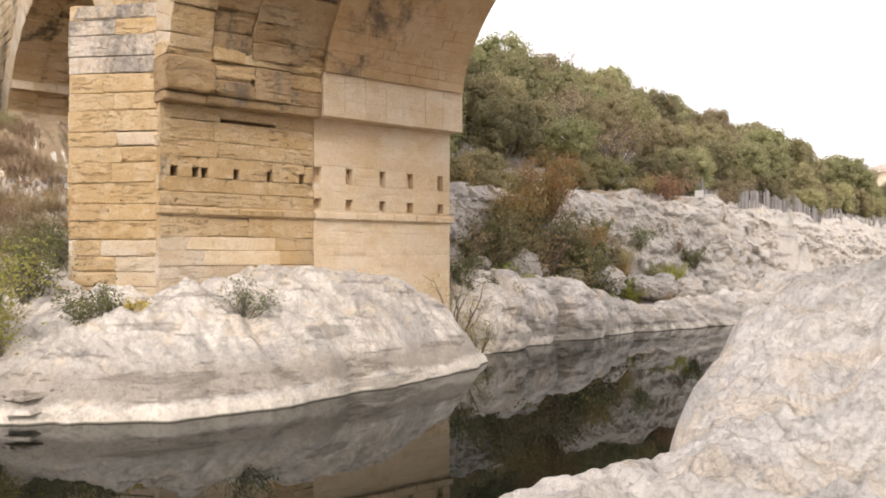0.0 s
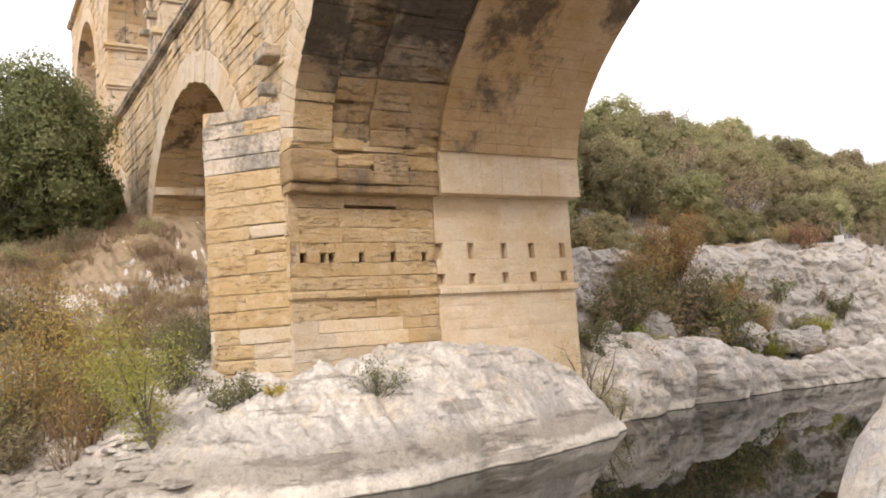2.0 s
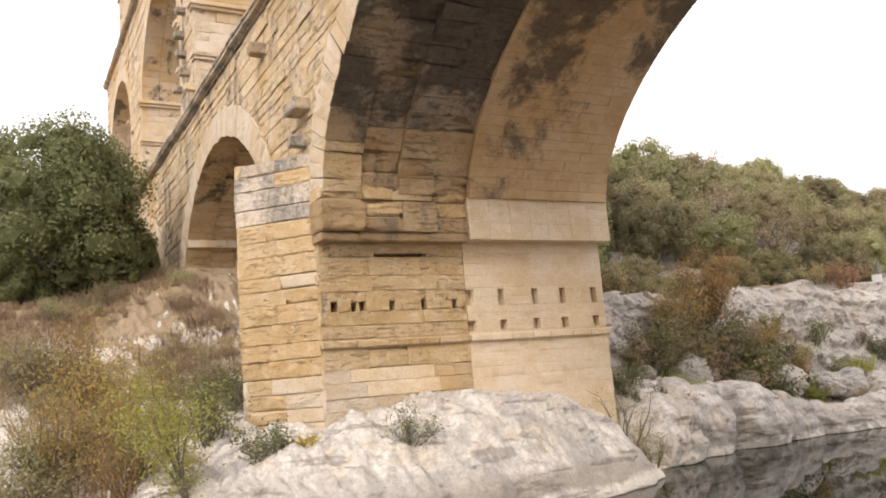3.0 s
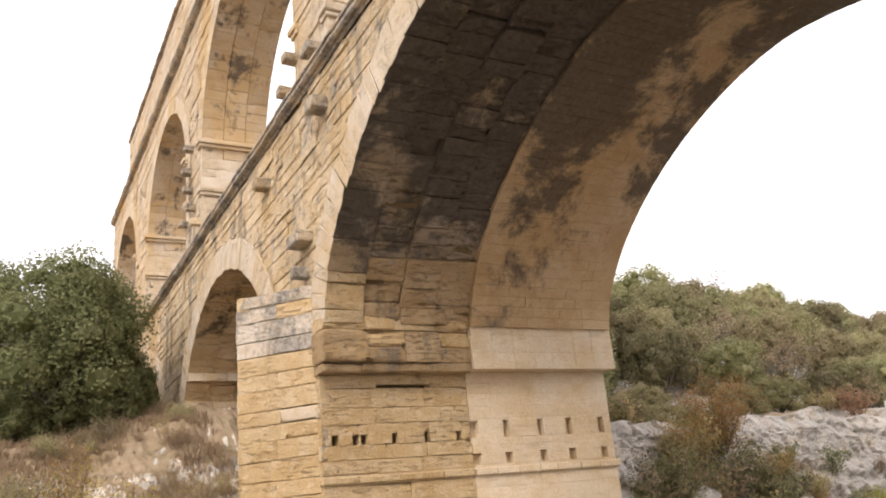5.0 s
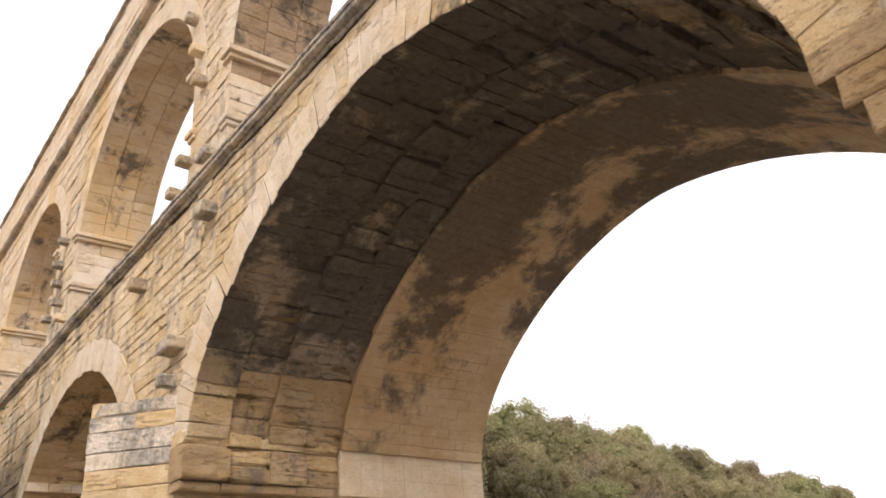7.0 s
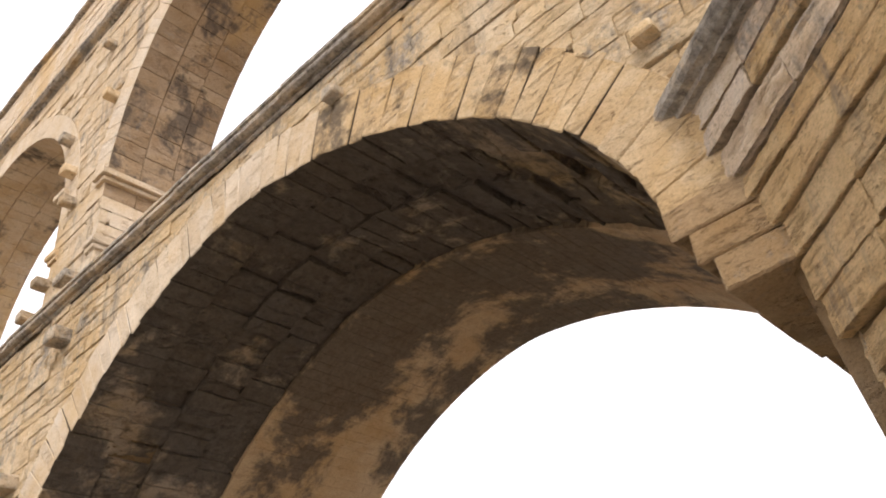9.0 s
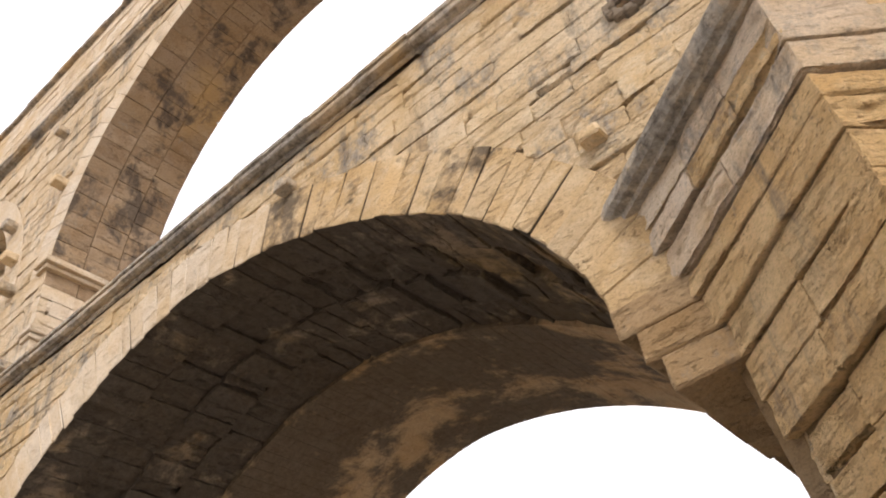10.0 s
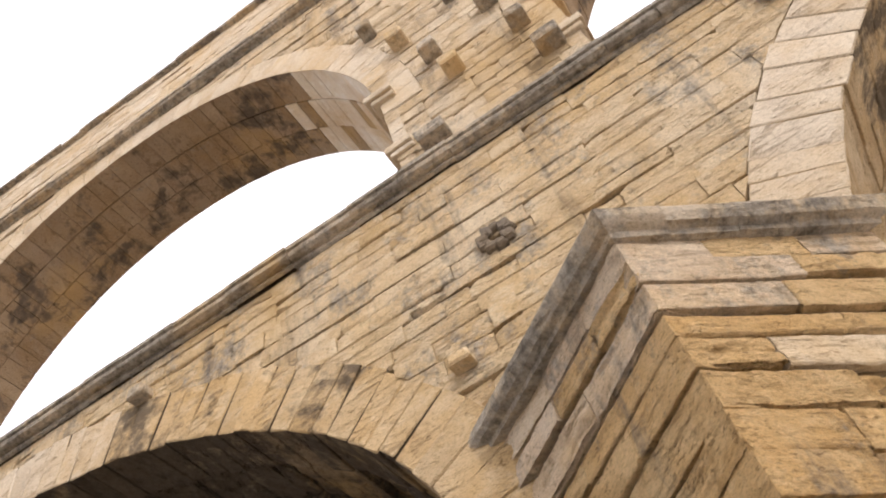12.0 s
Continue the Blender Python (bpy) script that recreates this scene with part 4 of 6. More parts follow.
# later road bridge against the back of the lower arcade
road_bridge = thing("road_bridge", "smooth cream cut-stone road bridge built against the aqueduct", "bridge", kind="structure")
part("bridge_core", arcade_core([LEFT, MAIN, RIGHT], X_LEFT, X_RIGHT, -1.0, 18.9, Y_ROMAN + 0.02, Y_BACK, 0.30), mat_core, road_bridge)
pier_new = part("pier", box(-3.3, X_L - 0.40, Y_ROMAN, Y_BACK - 0.02, 0.6, 10.6, 0.02), mat_core, road_bridge, "cream cut-stone pier with square putlog holes")
holes_new = [(y, 0.30, 6.5, 7.10) for y in (5.78, 7.13, 8.65, 9.97, 11.50)] + [(y, 0.32, 5.56, 5.96) for y in (5.78, 7.13, 8.65, 9.97, 11.50)]
stones(pier_new, reveal_stones(X_L + 0.03, 1, Y_ROMAN + 0.01, Y_BACK, 1.0, 8.88, 0.45, 1.1, holes_new, 0.003, (5.15, 5.5)), mat_cream)
for y, w, z0, z1 in holes_new:
    part("hole_back", box(X_L - 0.39, X_L - 0.25, y - w / 2 - 0.03, y + w / 2 + 0.03, z0 - 0.03, z1 + 0.03, 0.01, 0.004), mat_cream, pier_new)
ends = lengths(Y_ROMAN + 0.01, Y_BACK + 0.1, 1.0, 0.2)
for a, b in zip(ends, ends[1:]):
    for z0, z1 in ((8.86, 9.48), (9.48, 10.10), (10.10, 10.68)):
        part("impost_block", box(X_L - 0.2, X_L + 0.72, a + 0.001, b - 0.001, z0 + 0.001, z1 - 0.001, 0.008, 0.002), mat_cream, pier_new)
    part("string_course", box(X_L - 0.2, X_L + 0.17, a + 0.002, b - 0.002, 5.2, 5.45, 0.03, 0.002), mat_cream, pier_new)
pier_new_n = part("pier", box(X_N + 0.40, 28.6, Y_ROMAN, Y_BACK - 0.02, 0.6, 10.6, 0.02), mat_core, road_bridge, "cream cut-stone pier")
stones(pier_new_n, reveal_stones(X_N - 0.03, -1, Y_ROMAN + 0.01, Y_BACK, 1.0, 9.12, 0.45, 1.1, (), 0.003), mat_cream)
ends = lengths(Y_ROMAN + 0.01, Y_BACK + 0.1, 1.0, 0.2)
for a, b in zip(ends, ends[1:]):
    part("impost_block", box(X_N - 0.66, X_N + 0.2, a + 0.003, b - 0.003, 9.12, 10.75, 0.03, 0.004), mat_cream, pier_new_n)
for arch in (LEFT, MAIN, RIGHT):
    vault = part("vault", voussoir(arch, arch.length / 2 - 0.3, arch.length / 2 + 0.3, 6.4, 11.6, 0.6, -0.3), mat_core, road_bridge, "smooth cut-stone vault with black stains, shade in its colour")
    heap = []
    cuts = lengths(0, arch.length, 0.42, 0.08)
    for k, (s0, s1) in enumerate(zip(cuts, cuts[1:])):
        ends = lengths(Y_ROMAN + 0.01, Y_BACK, 1.2, 0.3)
        for y0, y1 in zip(ends, ends[1:]):
            heap.append(voussoir(arch, s0 + 0.003, s1 - 0.003, y0 + 0.003, y1 - 0.003, 0.4, rng.uniform(-0.005, 0.005) + 0.05, 0.008, 0.001))
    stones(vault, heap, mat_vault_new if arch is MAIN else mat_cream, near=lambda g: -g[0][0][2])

# middle arcade
middle = thing("aqueduct_middle_arcade", "golden limestone middle arcade of the aqueduct on slender piers", "aqueduct", kind="structure")
part("arcade_core", arcade_core(MID, X_LEFT, X_RIGHT, 19.9, CORNICE_2[0], Y_MID + 0.3, 5.4, 0.30), mat_core, middle)
wall_2 = part("arcade_wall", box(X_LEFT, X_RIGHT, 1.6, 5.2, 37.8, 38.4, 0.01), mat_core, middle, "coursed limestone facing with projecting stones")
stones(wall_2, facing(MID, X_LEFT, X_RIGHT, 19.95, CORNICE_2[0], Y_MID, 0.56, 1.25, uneven=0.025), mat_upper, near=lambda g: abs(g[0] - 16) * 0.5 + abs(g[1] - 30) * 0.4)
for arch in MID:
    ring = part("arch_ring", voussoir(arch, arch.length / 2 - 0.3, arch.length / 2 + 0.3, 1.4, 2.2, arch.ring - 0.1, -0.2), mat_pale, middle, "ring of limestone voussoirs")
    vault_2 = part("vault", voussoir(arch, arch.length / 2 - 0.3, arch.length / 2 + 0.3, 2.6, 5.0, 0.6, -0.3), mat_core, middle, "weathered limestone vault")
    for y0, y1, drop, mat, kind in ((Y_MID - 0.02, 2.58, 0.0, mat_pale, "voussoir"), (2.60, 3.98, 0.03, mat_vault_mid, "vault"), (4.00, 5.40, 0.0, mat_vault_mid, "vault")):
        cuts = lengths(0, arch.length, 0.68, 0.25)
        blocks = [voussoir(arch, s0 + 0.006, s1 - 0.006, y0, y1, arch.ring if kind == "voussoir" else 0.5, drop + rng.uniform(-0.012, 0.012), 0.014, 0.005) for s0, s1 in zip(cuts, cuts[1:])]
        if kind == "voussoir":
            for g in blocks:
                ob = part("voussoir", g, mat, ring)
                # behind the pale front: browner on the two right-hand arches, whitish at their right end
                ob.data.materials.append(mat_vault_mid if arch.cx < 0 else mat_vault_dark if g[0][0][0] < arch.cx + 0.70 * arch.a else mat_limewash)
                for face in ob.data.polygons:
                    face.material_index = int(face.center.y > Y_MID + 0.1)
        else:
            limit_x = arch.cx + 0.62 * arch.a
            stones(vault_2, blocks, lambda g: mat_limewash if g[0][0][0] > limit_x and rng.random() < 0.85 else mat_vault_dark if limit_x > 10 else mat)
# pier sides and imposts of the middle arcade
for k, arch in enumerate(MID):
    for sign, x in ((1, arch.cx - arch.a), (-1, arch.cx + arch.a)):
        side = part("pier_side", box(*sorted((x - sign * 0.5, x - sign * 0.3)), 1.6, 5.2, 20, 26, 0.02), mat_core, middle)
        stones(side, reveal_stones(x, sign, Y_MID, 5.4, 19.95, arch.zs, 0.58, 1.3, [(y, 0.16, z, z + 0.17) for z in (21.4, 22.75, 24.6) for y in (1.6, 2.5, 3.7, 4.7) if z < arch.zs - 0.9], 0.02), mat_pale)
        for z, w in ((arch.zs + 0.9, 0.38), (arch.zs - 2.4, 0.26)):
            xx = x if z < arch.zs else (arch.cx - sign * arch.a * math.sqrt(max(0.0, 1 - ((z - arch.zs) / arch.b) ** 2)))
            lo, hi = sorted((xx - sign * 0.6, xx + sign * w))
            part("impost", box(lo, hi, Y_MID - w * 0.8, 5.4 + w * 0.8, z, z + 0.28, 0.03, 0.01), mat_pale, middle)
            lo, hi = sorted((xx - sign * 0.6, xx + sign * w * 0.55))
            part("impost", box(lo, hi, Y_MID - w * 0.45, 5.4 + w * 0.45, z - 0.22, z - 0.005, 0.03, 0.01), mat_pale, middle)
band_2 = part("cornice", box(X_LEFT, X_RIGHT, 1.3, 5.3, 38.47, 38.95, 0.01), mat_core, middle, "moulded stone cornice, dark with lichen")
stones(band_2, cornice(band_2, X_LEFT, X_RIGHT, Y_MID, *CORNICE_2, 0.40), mat_lichen)

# top arcade with the water channel
upper = thing("aqueduct_top_arcade", "low top arcade of the aqueduct carrying the covered water channel", "aqueduct", kind="structure")
TOP = [Arch(-64 + 5.9 * k, 2.25, 42.4, 2.25, 2, 0.7) for k in range(19)]
part("arcade_core", arcade_core(TOP, X_LEFT, X_RIGHT, 39.0, TOP_3 - 0.3, Y_TOP + 0.3, 5.0, 0.25), mat_core, upper)
wall_3 = part("arcade_wall", box(X_LEFT, X_RIGHT, Y_TOP + 0.4, 4.8, 48.0, 48.6, 0.01), mat_core, upper, "small-block limestone wall of the water channel")
stones(wall_3, facing(TOP, X_LEFT, X_RIGHT, 39.0, TOP_3 - 0.3, Y_TOP, 0.5, 1.2, uneven=0.02), mat_pale, near=lambda g: abs(g[0] - 8) - g[1])
ends = lengths(X_LEFT, X_RIGHT, 2.2, 0.4)
for a, b in zip(ends, ends[1:]):
    part("cover_slab", box(a + 0.01, b - 0.01, Y_TOP - 0.25 + rng.uniform(-0.06, 0.06), 5.2, TOP_3 - 0.28, TOP_3 + rng.uniform(-0.03, 0.05), 0.04, 0.02), mat_lichen, upper)


# projecting stones left from the building scaffold
def console(host, x, z, y, wide=0.42, high=0.42, out=0.5):
    part("projecting_stone", box(x - wide / 2, x + wide / 2, y - out, y + 0.3, z - high / 2, z + high / 2, 0.05, 0.03), mat_lichen if rng.random() < 0.75 else mat_gold, host, "projecting scaffold stone")


for x, z, wide in ((15.8, 18.35, 0.45), (23.3, 13.75, 0.42), (2.2, 17.95, 0.62), (-4.6, 17.75, 0.5), (-0.1, 13.75, 1.0), (-0.25, 12.55, 0.25), (31.5, 18.2, 0.5)):
    console(spandrel, x, z, 0.0, 1.2 * wide if x < 5 else wide, 0.46 if x < 5 else 0.34 if x < 20 else 0.28, 0.60 if x < 5 else 0.34)
for x, z, wide in ((-1.3, 36.0, 0.5), (-0.2, 31.7, 0.5), (-4.4, 32.0, 0.55), (-3.3, 29.3, 0.6), (-2.7, 27.2, 0.5), (-1.3, 22.5, 1.0), (-3.9, 23.6, 0.55), (-4.8, 22.4, 0.6),
                   (23.3, 31.7, 0.55), (24.2, 29.5, 0.6), (25.0, 27.3, 0.6), (25.4, 25.6, 0.6), (24.1, 22.7, 0.85), (27.6, 25.7, 0.6), (27.9, 23.6, 0.8), (26.4, 30.4, 0.6), (27.2, 28.2, 0.6),
                   (-25.0, 29.0, 0.6), (-25.6, 27.6, 0.6), (-25.2, 26.1, 0.6), (-24.3, 24.5, 0.5), (-26.6, 24.2, 0.6), (-22.9, 23.0, 0.5)):
    console(wall_2, x, z, Y_MID, wide, 0.42, 0.6)
relief = Heap()
for k in range(9):
    a = 2 * math.pi * k / 9
    relief.add(box(24.67 + 0.30 * math.cos(a) - 0.12, 24.67 + 0.30 * math.cos(a) + 0.12, -0.13, 0.1, 16.32 + 0.27 * math.sin(a) - 0.11, 16.32 + 0.27 * math.sin(a) + 0.11, 0.05, 0.04))
part("carved_boss", relief.geometry, mat_boss, spandrel, "dark weathered carved boss")

jamb = part("pier", box(-23.6, -22.9, 0.4, 5.9, 6.0, 9.0, 0.02), mat_core, lower, "golden limestone pier of the bank arch")
for z0, z1, out in ((12.5, 12.95, 0.16), (9.6, 10.9, 0.20), (10.92, 11.5, 0.10)):
    dx = LEFT.cx - LEFT.a * math.sqrt(max(0.0, 1 - max(0.0, (z0 - LEFT.zs) / LEFT.b) ** 2))
    ends = lengths(-0.02, 11.9, 1.4, 0.25)
    for a, b in zip(ends, ends[1:]):
        part("impost_block", box(dx - 0.6, dx + out + 0.25, a + 0.005, b - 0.005, z0, z1, 0.03, 0.01), mat_pale, jamb)


# ---------------------------------------------------------------- the ground and the river
def smooth(a, b, x):
    t = np.clip((x - a) / (b - a), 0, 1)
    return t * t * (3 - 2 * t)


TABLES = {}


def value_noise(x, y, seed):
    """Smooth noise in -1..1 on arrays."""
    if seed not in TABLES:
        TABLES[seed] = np.random.RandomState(seed).rand(256, 256) * 2 - 1
    r = TABLES[seed]
    xi, yi = np.floor(x).astype(int), np.floor(y).astype(int)
    fx, fy = x - xi, y - yi
    fx, fy = fx * fx * (3 - 2 * fx), fy * fy * (3 - 2 * fy)
    g = lambda i, j: r[(xi + i) % 256, (yi + j) % 256]
    return (g(0, 0) * (1 - fx) + g(1, 0) * fx) * (1 - fy) + (g(0, 1) * (1 - fx) + g(1, 1) * fx) * fy


def fractal(x, y, scale, octaves, seed, gain=0.5):
    out, amp = 0, 1.0
    for k in range(octaves):
        out = out + amp * value_noise(x * scale * 2**k + 17.3 * k, y * scale * 2**k + 5.1 * k, seed + k)
        amp *= gain
    return out


def lumps_of(x, y, scale, seed):
    """Rounded lumps: one minus the distance to the nearest of scattered points."""
    r = np.random.RandomState(seed).rand(64, 64, 2)
    x, y = x * scale, y * scale
    xi, yi = np.floor(x).astype(int), np.floor(y).astype(int)
    best = np.full(np.shape(x), 9.0)
    for i in (-1, 0, 1):
        for j in (-1, 0, 1):
            q = r[(xi + i) % 64, (yi + j) % 64]
            best = np.minimum(best, (xi + i + q[..., 0] - x) ** 2 + (yi + j + q[..., 1] - y) ** 2)
    return 1 - np.minimum(best, 1.0)


def bank_left(y):
    """Water's edge of the far bank."""
    return np.interp(y, [-60, -25, -12, -7.8, -6.2, -4.6, -2.4, 0.5, 4.7, 9, 10.6, 11.6, 12.6, 16, 23, 31, 45, 75, 110, 300], [-14, -5, 1.0, 3.8, 5.0, 6.0, 7.4, 7.5, 6.7, 5.4, 4.2, 2.7, 2.6, 1.7, 0.5, 1.4, 0, -4, -6, -20])


def bank_right(y):
    """Water's edge of the near bank."""
    return np.interp(y, [-60, -20, -12, -5.4, -3.2, -1.6, -0.6, 0.6, 2.4, 6, 12, 30, 60, 300], [16, 20.5, 21.5, 21.2, 20.85, 20.62, 20.4, 19.95, 19.25, 18.2, 17.3, 16.5, 16, 10])


def ground_height(x, y):
    """Height of the ground: far bank with its rocks, cliff and hill, the river bed, and the bare rock of the near bank."""
    x, y = np.asarray(x, float), np.asarray(y, float)
    wob = 0.35 * fractal(x, y, 0.35, 4, 3)
    s = bank_left(y) + wob * smooth(12, 20, np.abs(y - 2)) + 0.18 * fractal(x, y, 0.9, 3, 5) - x
    rise = 1 - (1 - np.clip((s + 0.15) / 5.2, 0, 1)) ** 2.6
    # downstream of the bridge: ledge, terrace, cliff, wooded hill
    top = np.interp(y, [11.5, 13, 16, 19.5, 22, 24, 30, 36, 50, 60], [1.6, 3.3, 3.3, 2.9, 2.3, 1.7, 1.3, 1.6, 2.4, 2.4])
    ledge = (top - 0.35) * (1 - (1 - np.clip((s - 0.9) / 2.4, 0, 1)) ** 2.2)
    t = s + 1.5 * fractal(x, y, 0.11, 3, 9) + 0.9 * fractal(x, y, 0.5, 4, 19, 0.55) + 0.7 * np.abs(fractal(x, y, 0.35, 3, 23)) + np.interp(y, [40, 52, 100], [0, 2.6, 3.4])
    crest = np.interp(y, [12, 21, 27, 34, 44, 60, 90], [7.0, 7.2, 6.8, 7.6, 8.2, 8.2, 8.0])
    wall = np.maximum(crest - top - 0.9, 0.0) * smooth(8.9, 11.2, t) + 0.5 * smooth(3.6, 6.5, s)
    hill = np.interp(y, [10, 30, 60, 100, 160], [0.36, 0.41, 0.52, 0.47, 0.20]) * np.clip(s - 9, 0, 27)
    down = ledge + wall + hill
    bed = 2 * np.pi * (down + 0.12 * x + 0.3 * fractal(x, y, 0.2, 2, 25)) / 1.15
    down = down + 0.15 * np.sin(bed) * smooth(0.4, 1.2, s) * smooth(11, 8, s)
    down = down + smooth(0.3, 1.2, s) * smooth(12, 9, s) * (0.5 * (0.45 - np.abs(fractal(x, y, 0.55, 5, 27, 0.6))) + 0.16 * fractal(x, y, 1.9, 3, 29, 0.6) + 0.25 * lumps_of(x, y + 0.3 * fractal(x, y, 0.8, 2, 35), 0.8, 37) - 0.2)
    # at the bridge: a rounded rock under the pier, then a slope of dry grass
    crown = np.interp(y, [-9, -6, -3.3, 0.3, 1.5, 2.9, 5.7, 8.1, 9.4, 10.4, 11.3, 12.3], [1.2, 1.7, 2.0, 2.5, 2.9, 3.2, 3.4, 3.1, 2.6, 1.9, 0.9, 1.2])
    hillside = np.interp(-x, [1.5, 4, 8, 13, 22, 37, 60, 120], [0.0, 1.0, 3.2, 6.2, 8.2, 10.8, 13.5, 18])
    at_bridge = crown * rise + np.maximum(hillside, 0) + 0.75 * smooth(1.6, -1.6, x) * smooth(2.5, 0.2, y) * smooth(-5.5, -2.0, y)
    # upstream: a low shelf of slabs, then the same slope
    shelf = 0.45 * smooth(-0.1, 0.5, s) + 1.6 * smooth(4.0, 8.5, s) + np.maximum(hillside, 0) * 0.95
    u, d = smooth(-7.5, -4.6, y), smooth(11.2, 13.0, y)
    left = shelf * (1 - u) + at_bridge * u
    left = left * (1 - d) + down * d
    calm = 1 - 0.25 * smooth(6.5, 4.5, s) * smooth(-5, -3, y) * smooth(11, 9, y)
    left = left + smooth(0.2, 2.0, s) * calm * (0.25 * fractal(x, y, 0.5, 5, 21, 0.55) + 0.09 * fractal(x, y, 2.2, 4, 31, 0.6))
    lumps = 0.5 - np.abs(fractal(x, y, 0.75, 6, 91, 0.60))
    left = left + (0.19 * lumps + 0.06 * (0.4 - np.abs(fractal(x, y, 3.1, 3, 95, 0.6)))) * smooth(0.5, 1.8, s) * smooth(-9, -5, y) * smooth(13, 11, y)
    left = left + 0.20 * (0.35 - np.abs(fractal(y, 0.22 * s, 0.95, 4, 98, 0.55))) * smooth(0.7, 1.8, s) * smooth(-6, -3, y) * smooth(11.5, 10, y)
    # rills down the pier rock
    left = left - 0.35 * smooth(0.5, 2.5, s) * (np.exp(-((y - 0.55 - 0.10 * s) / 0.20) ** 2) + 0.5 * np.exp(-((y - 6.4) / 0.10) ** 2)) * smooth(6, 4, s)
    left = left + 0.42 * np.exp(-(((y + 0.05) / 0.45) ** 2)) * np.exp(-(((s - 4.4) / 0.8) ** 2))
    # a bedding crack across the pier rock
    left = left - 0.24 * np.exp(-((s - 2.0 - 0.16 * np.sin(1.1 * y) - 0.12 * fractal(x, y, 0.9, 3, 97)) / 0.11) ** 2) * smooth(2.6, 3.6, y) * smooth(10.2, 9.0, y)
    # near bank: bare rock rising to a hump
    r = x - bank_right(y) - 0.35 * fractal(x, y, 0.45, 4, 13) - 0.16 * fractal(x, y, 1.5, 3, 14)
    plateau = np.interp(y, [-20, -9.5, -5.4, -3.4, -2.4, -1.5, -0.6, 0.8, 2.4, 4, 8, 14], [2.1, 2.2, 2.0, 1.95, 2.05, 2.55, 3.0, 3.3, 3.5, 3.4, 1.8, 1.2])
    right = plateau * (1 - (1 - np.clip((r + 0.2) / 1.0, 0, 1)) ** 2.4) + 0.16 * np.clip(r - 1.5, 0, 5) * smooth(-3.5, 0.5, y) * smooth(7, 4, y) + smooth(30, 120, r) * 14
    right = right + smooth(0, 1.5, r) * (0.14 * fractal(x, y, 0.6, 4, 41, 0.5) + 0.17 * (0.5 - np.abs(fractal(x, y, 1.3, 5, 51, 0.6))) + 0.06 * (0.4 - np.abs(fractal(x, y, 4.5, 3, 55, 0.6))) + 0.24 * lumps_of(x + 0.3 * fractal(x, y, 1.1, 2, 57), y, 1.7, 58) + 0.15 * lumps_of(x, y + 0.1 * fractal(x, y, 2.1, 2, 59), 4.3, 60) - 0.20)
    h = np.where(s > -0.6, left - 1.4 * smooth(0.12, -0.6, s), np.where(r > -0.6, right - 1.4 * smooth(0.15, -0.6, r), -1.4))
    far = smooth(170, 330, np.hypot(x - 12, y))
    return h * (1 - far) + far * (9 + 6 * fractal(x, y, 0.01, 3, 61))


def spread_lines(pieces):
    out = []
    for a, b, step in pieces:
        out += list(np.arange(a, b - 1e-6, step))
    return np.array(out + [pieces[-1][1]])


gx = spread_lines([(-1500, -300, 200), (-300, -80, 20), (-80, -30, 2.0), (-30, -10, 0.5), (-10, -2, 0.13), (-2, 8, 0.085), (8, 10, 0.13), (10, 16, 0.5), (16, 19, 0.09), (19, 25.5, 0.046), (25.5, 27, 0.1), (27, 36, 0.4), (36, 80, 4), (80, 300, 20), (300, 1500, 200)])
gy = spread_lines([(-1500, -300, 200), (-300, -60, 20), (-60, -20, 2.0), (-20, -10, 0.4), (-10, -8, 0.12), (-8, 4, 0.06), (4, 13, 0.09), (13, 32, 0.18), (32, 100, 0.6), (100, 120, 3), (120, 300, 20), (300, 1500, 200)])
GX, GY = np.meshgrid(gx, gy)
GZ = ground_height(GX, GY)
cols, rows_n = len(gx), len(gy)
ids = np.arange(cols * rows_n).reshape(rows_n, cols)
quads = np.stack([ids[:-1, :-1], ids[:-1, 1:], ids[1:, 1:], ids[1:, :-1]], -1).reshape(-1, 4)
me = bpy.data.meshes.new("ground")
me.vertices.add(cols * rows_n)
me.vertices.foreach_set("co", np.stack([GX, GY, GZ], -1).astype(np.float32).ravel())
me.loops.add(len(quads) * 4)
me.loops.foreach_set("vertex_index", quads.astype(np.int32).ravel())
me.polygons.add(len(quads))
me.polygons.foreach_set("loop_start", np.arange(0, len(quads) * 4, 4, dtype=np.int32))
for m in (mat_rock, mat_rock_near, mat_cliff, mat_soil, mat_ledge):
    me.materials.append(m)
fx, fy = (A.ravel()[quads].mean(1) for A in (GX, GY))
s_f = bank_left(fy) - fx
index = np.zeros(len(quads), np.int32)
index[fy > 12.2] = 2
index[(fy > 12.2) & (fy < 46) & (s_f < 4.5)] = 4
index[(s_f > 3) & (fy < -13)] = 2
index[fx > bank_right(fy) - 1] = 1
index[np.hypot(fx - 12, fy) > 170] = 3
me.polygons.foreach_set("material_index", index)
me.polygons.foreach_set("use_smooth", np.ones(len(quads), bool))
me.update(calc_edges=True)
ramp_x, ramp_y = np.gradient(GZ, gx, axis=1), np.gradient(GZ, gy, axis=0)
S = bank_left(GY) - GX
soil = 0.5 + 0.35 * fractal(GX, GY, 0.28, 4, 71) + 0.9 * smooth(6, 12, S) + 0.7 * smooth(-9, -13, GX) * (GY < 12) + 0.45 * smooth(-4, -8, GX) * (GY < 1) - 0.7 - 0.75 * np.hypot(ramp_x, ramp_y)
soil = np.where((S > 4.5) & (GX < bank_right(GY) - 2), np.clip(soil, 0, 1), 0.0)
me.attributes.new("soil", "FLOAT", "POINT").data.foreach_set("value", soil.astype(np.float32).ravel())
ground = tagged(new("ground", me), "pale limestone river banks with dry grass slopes", "ground", kind="structure")

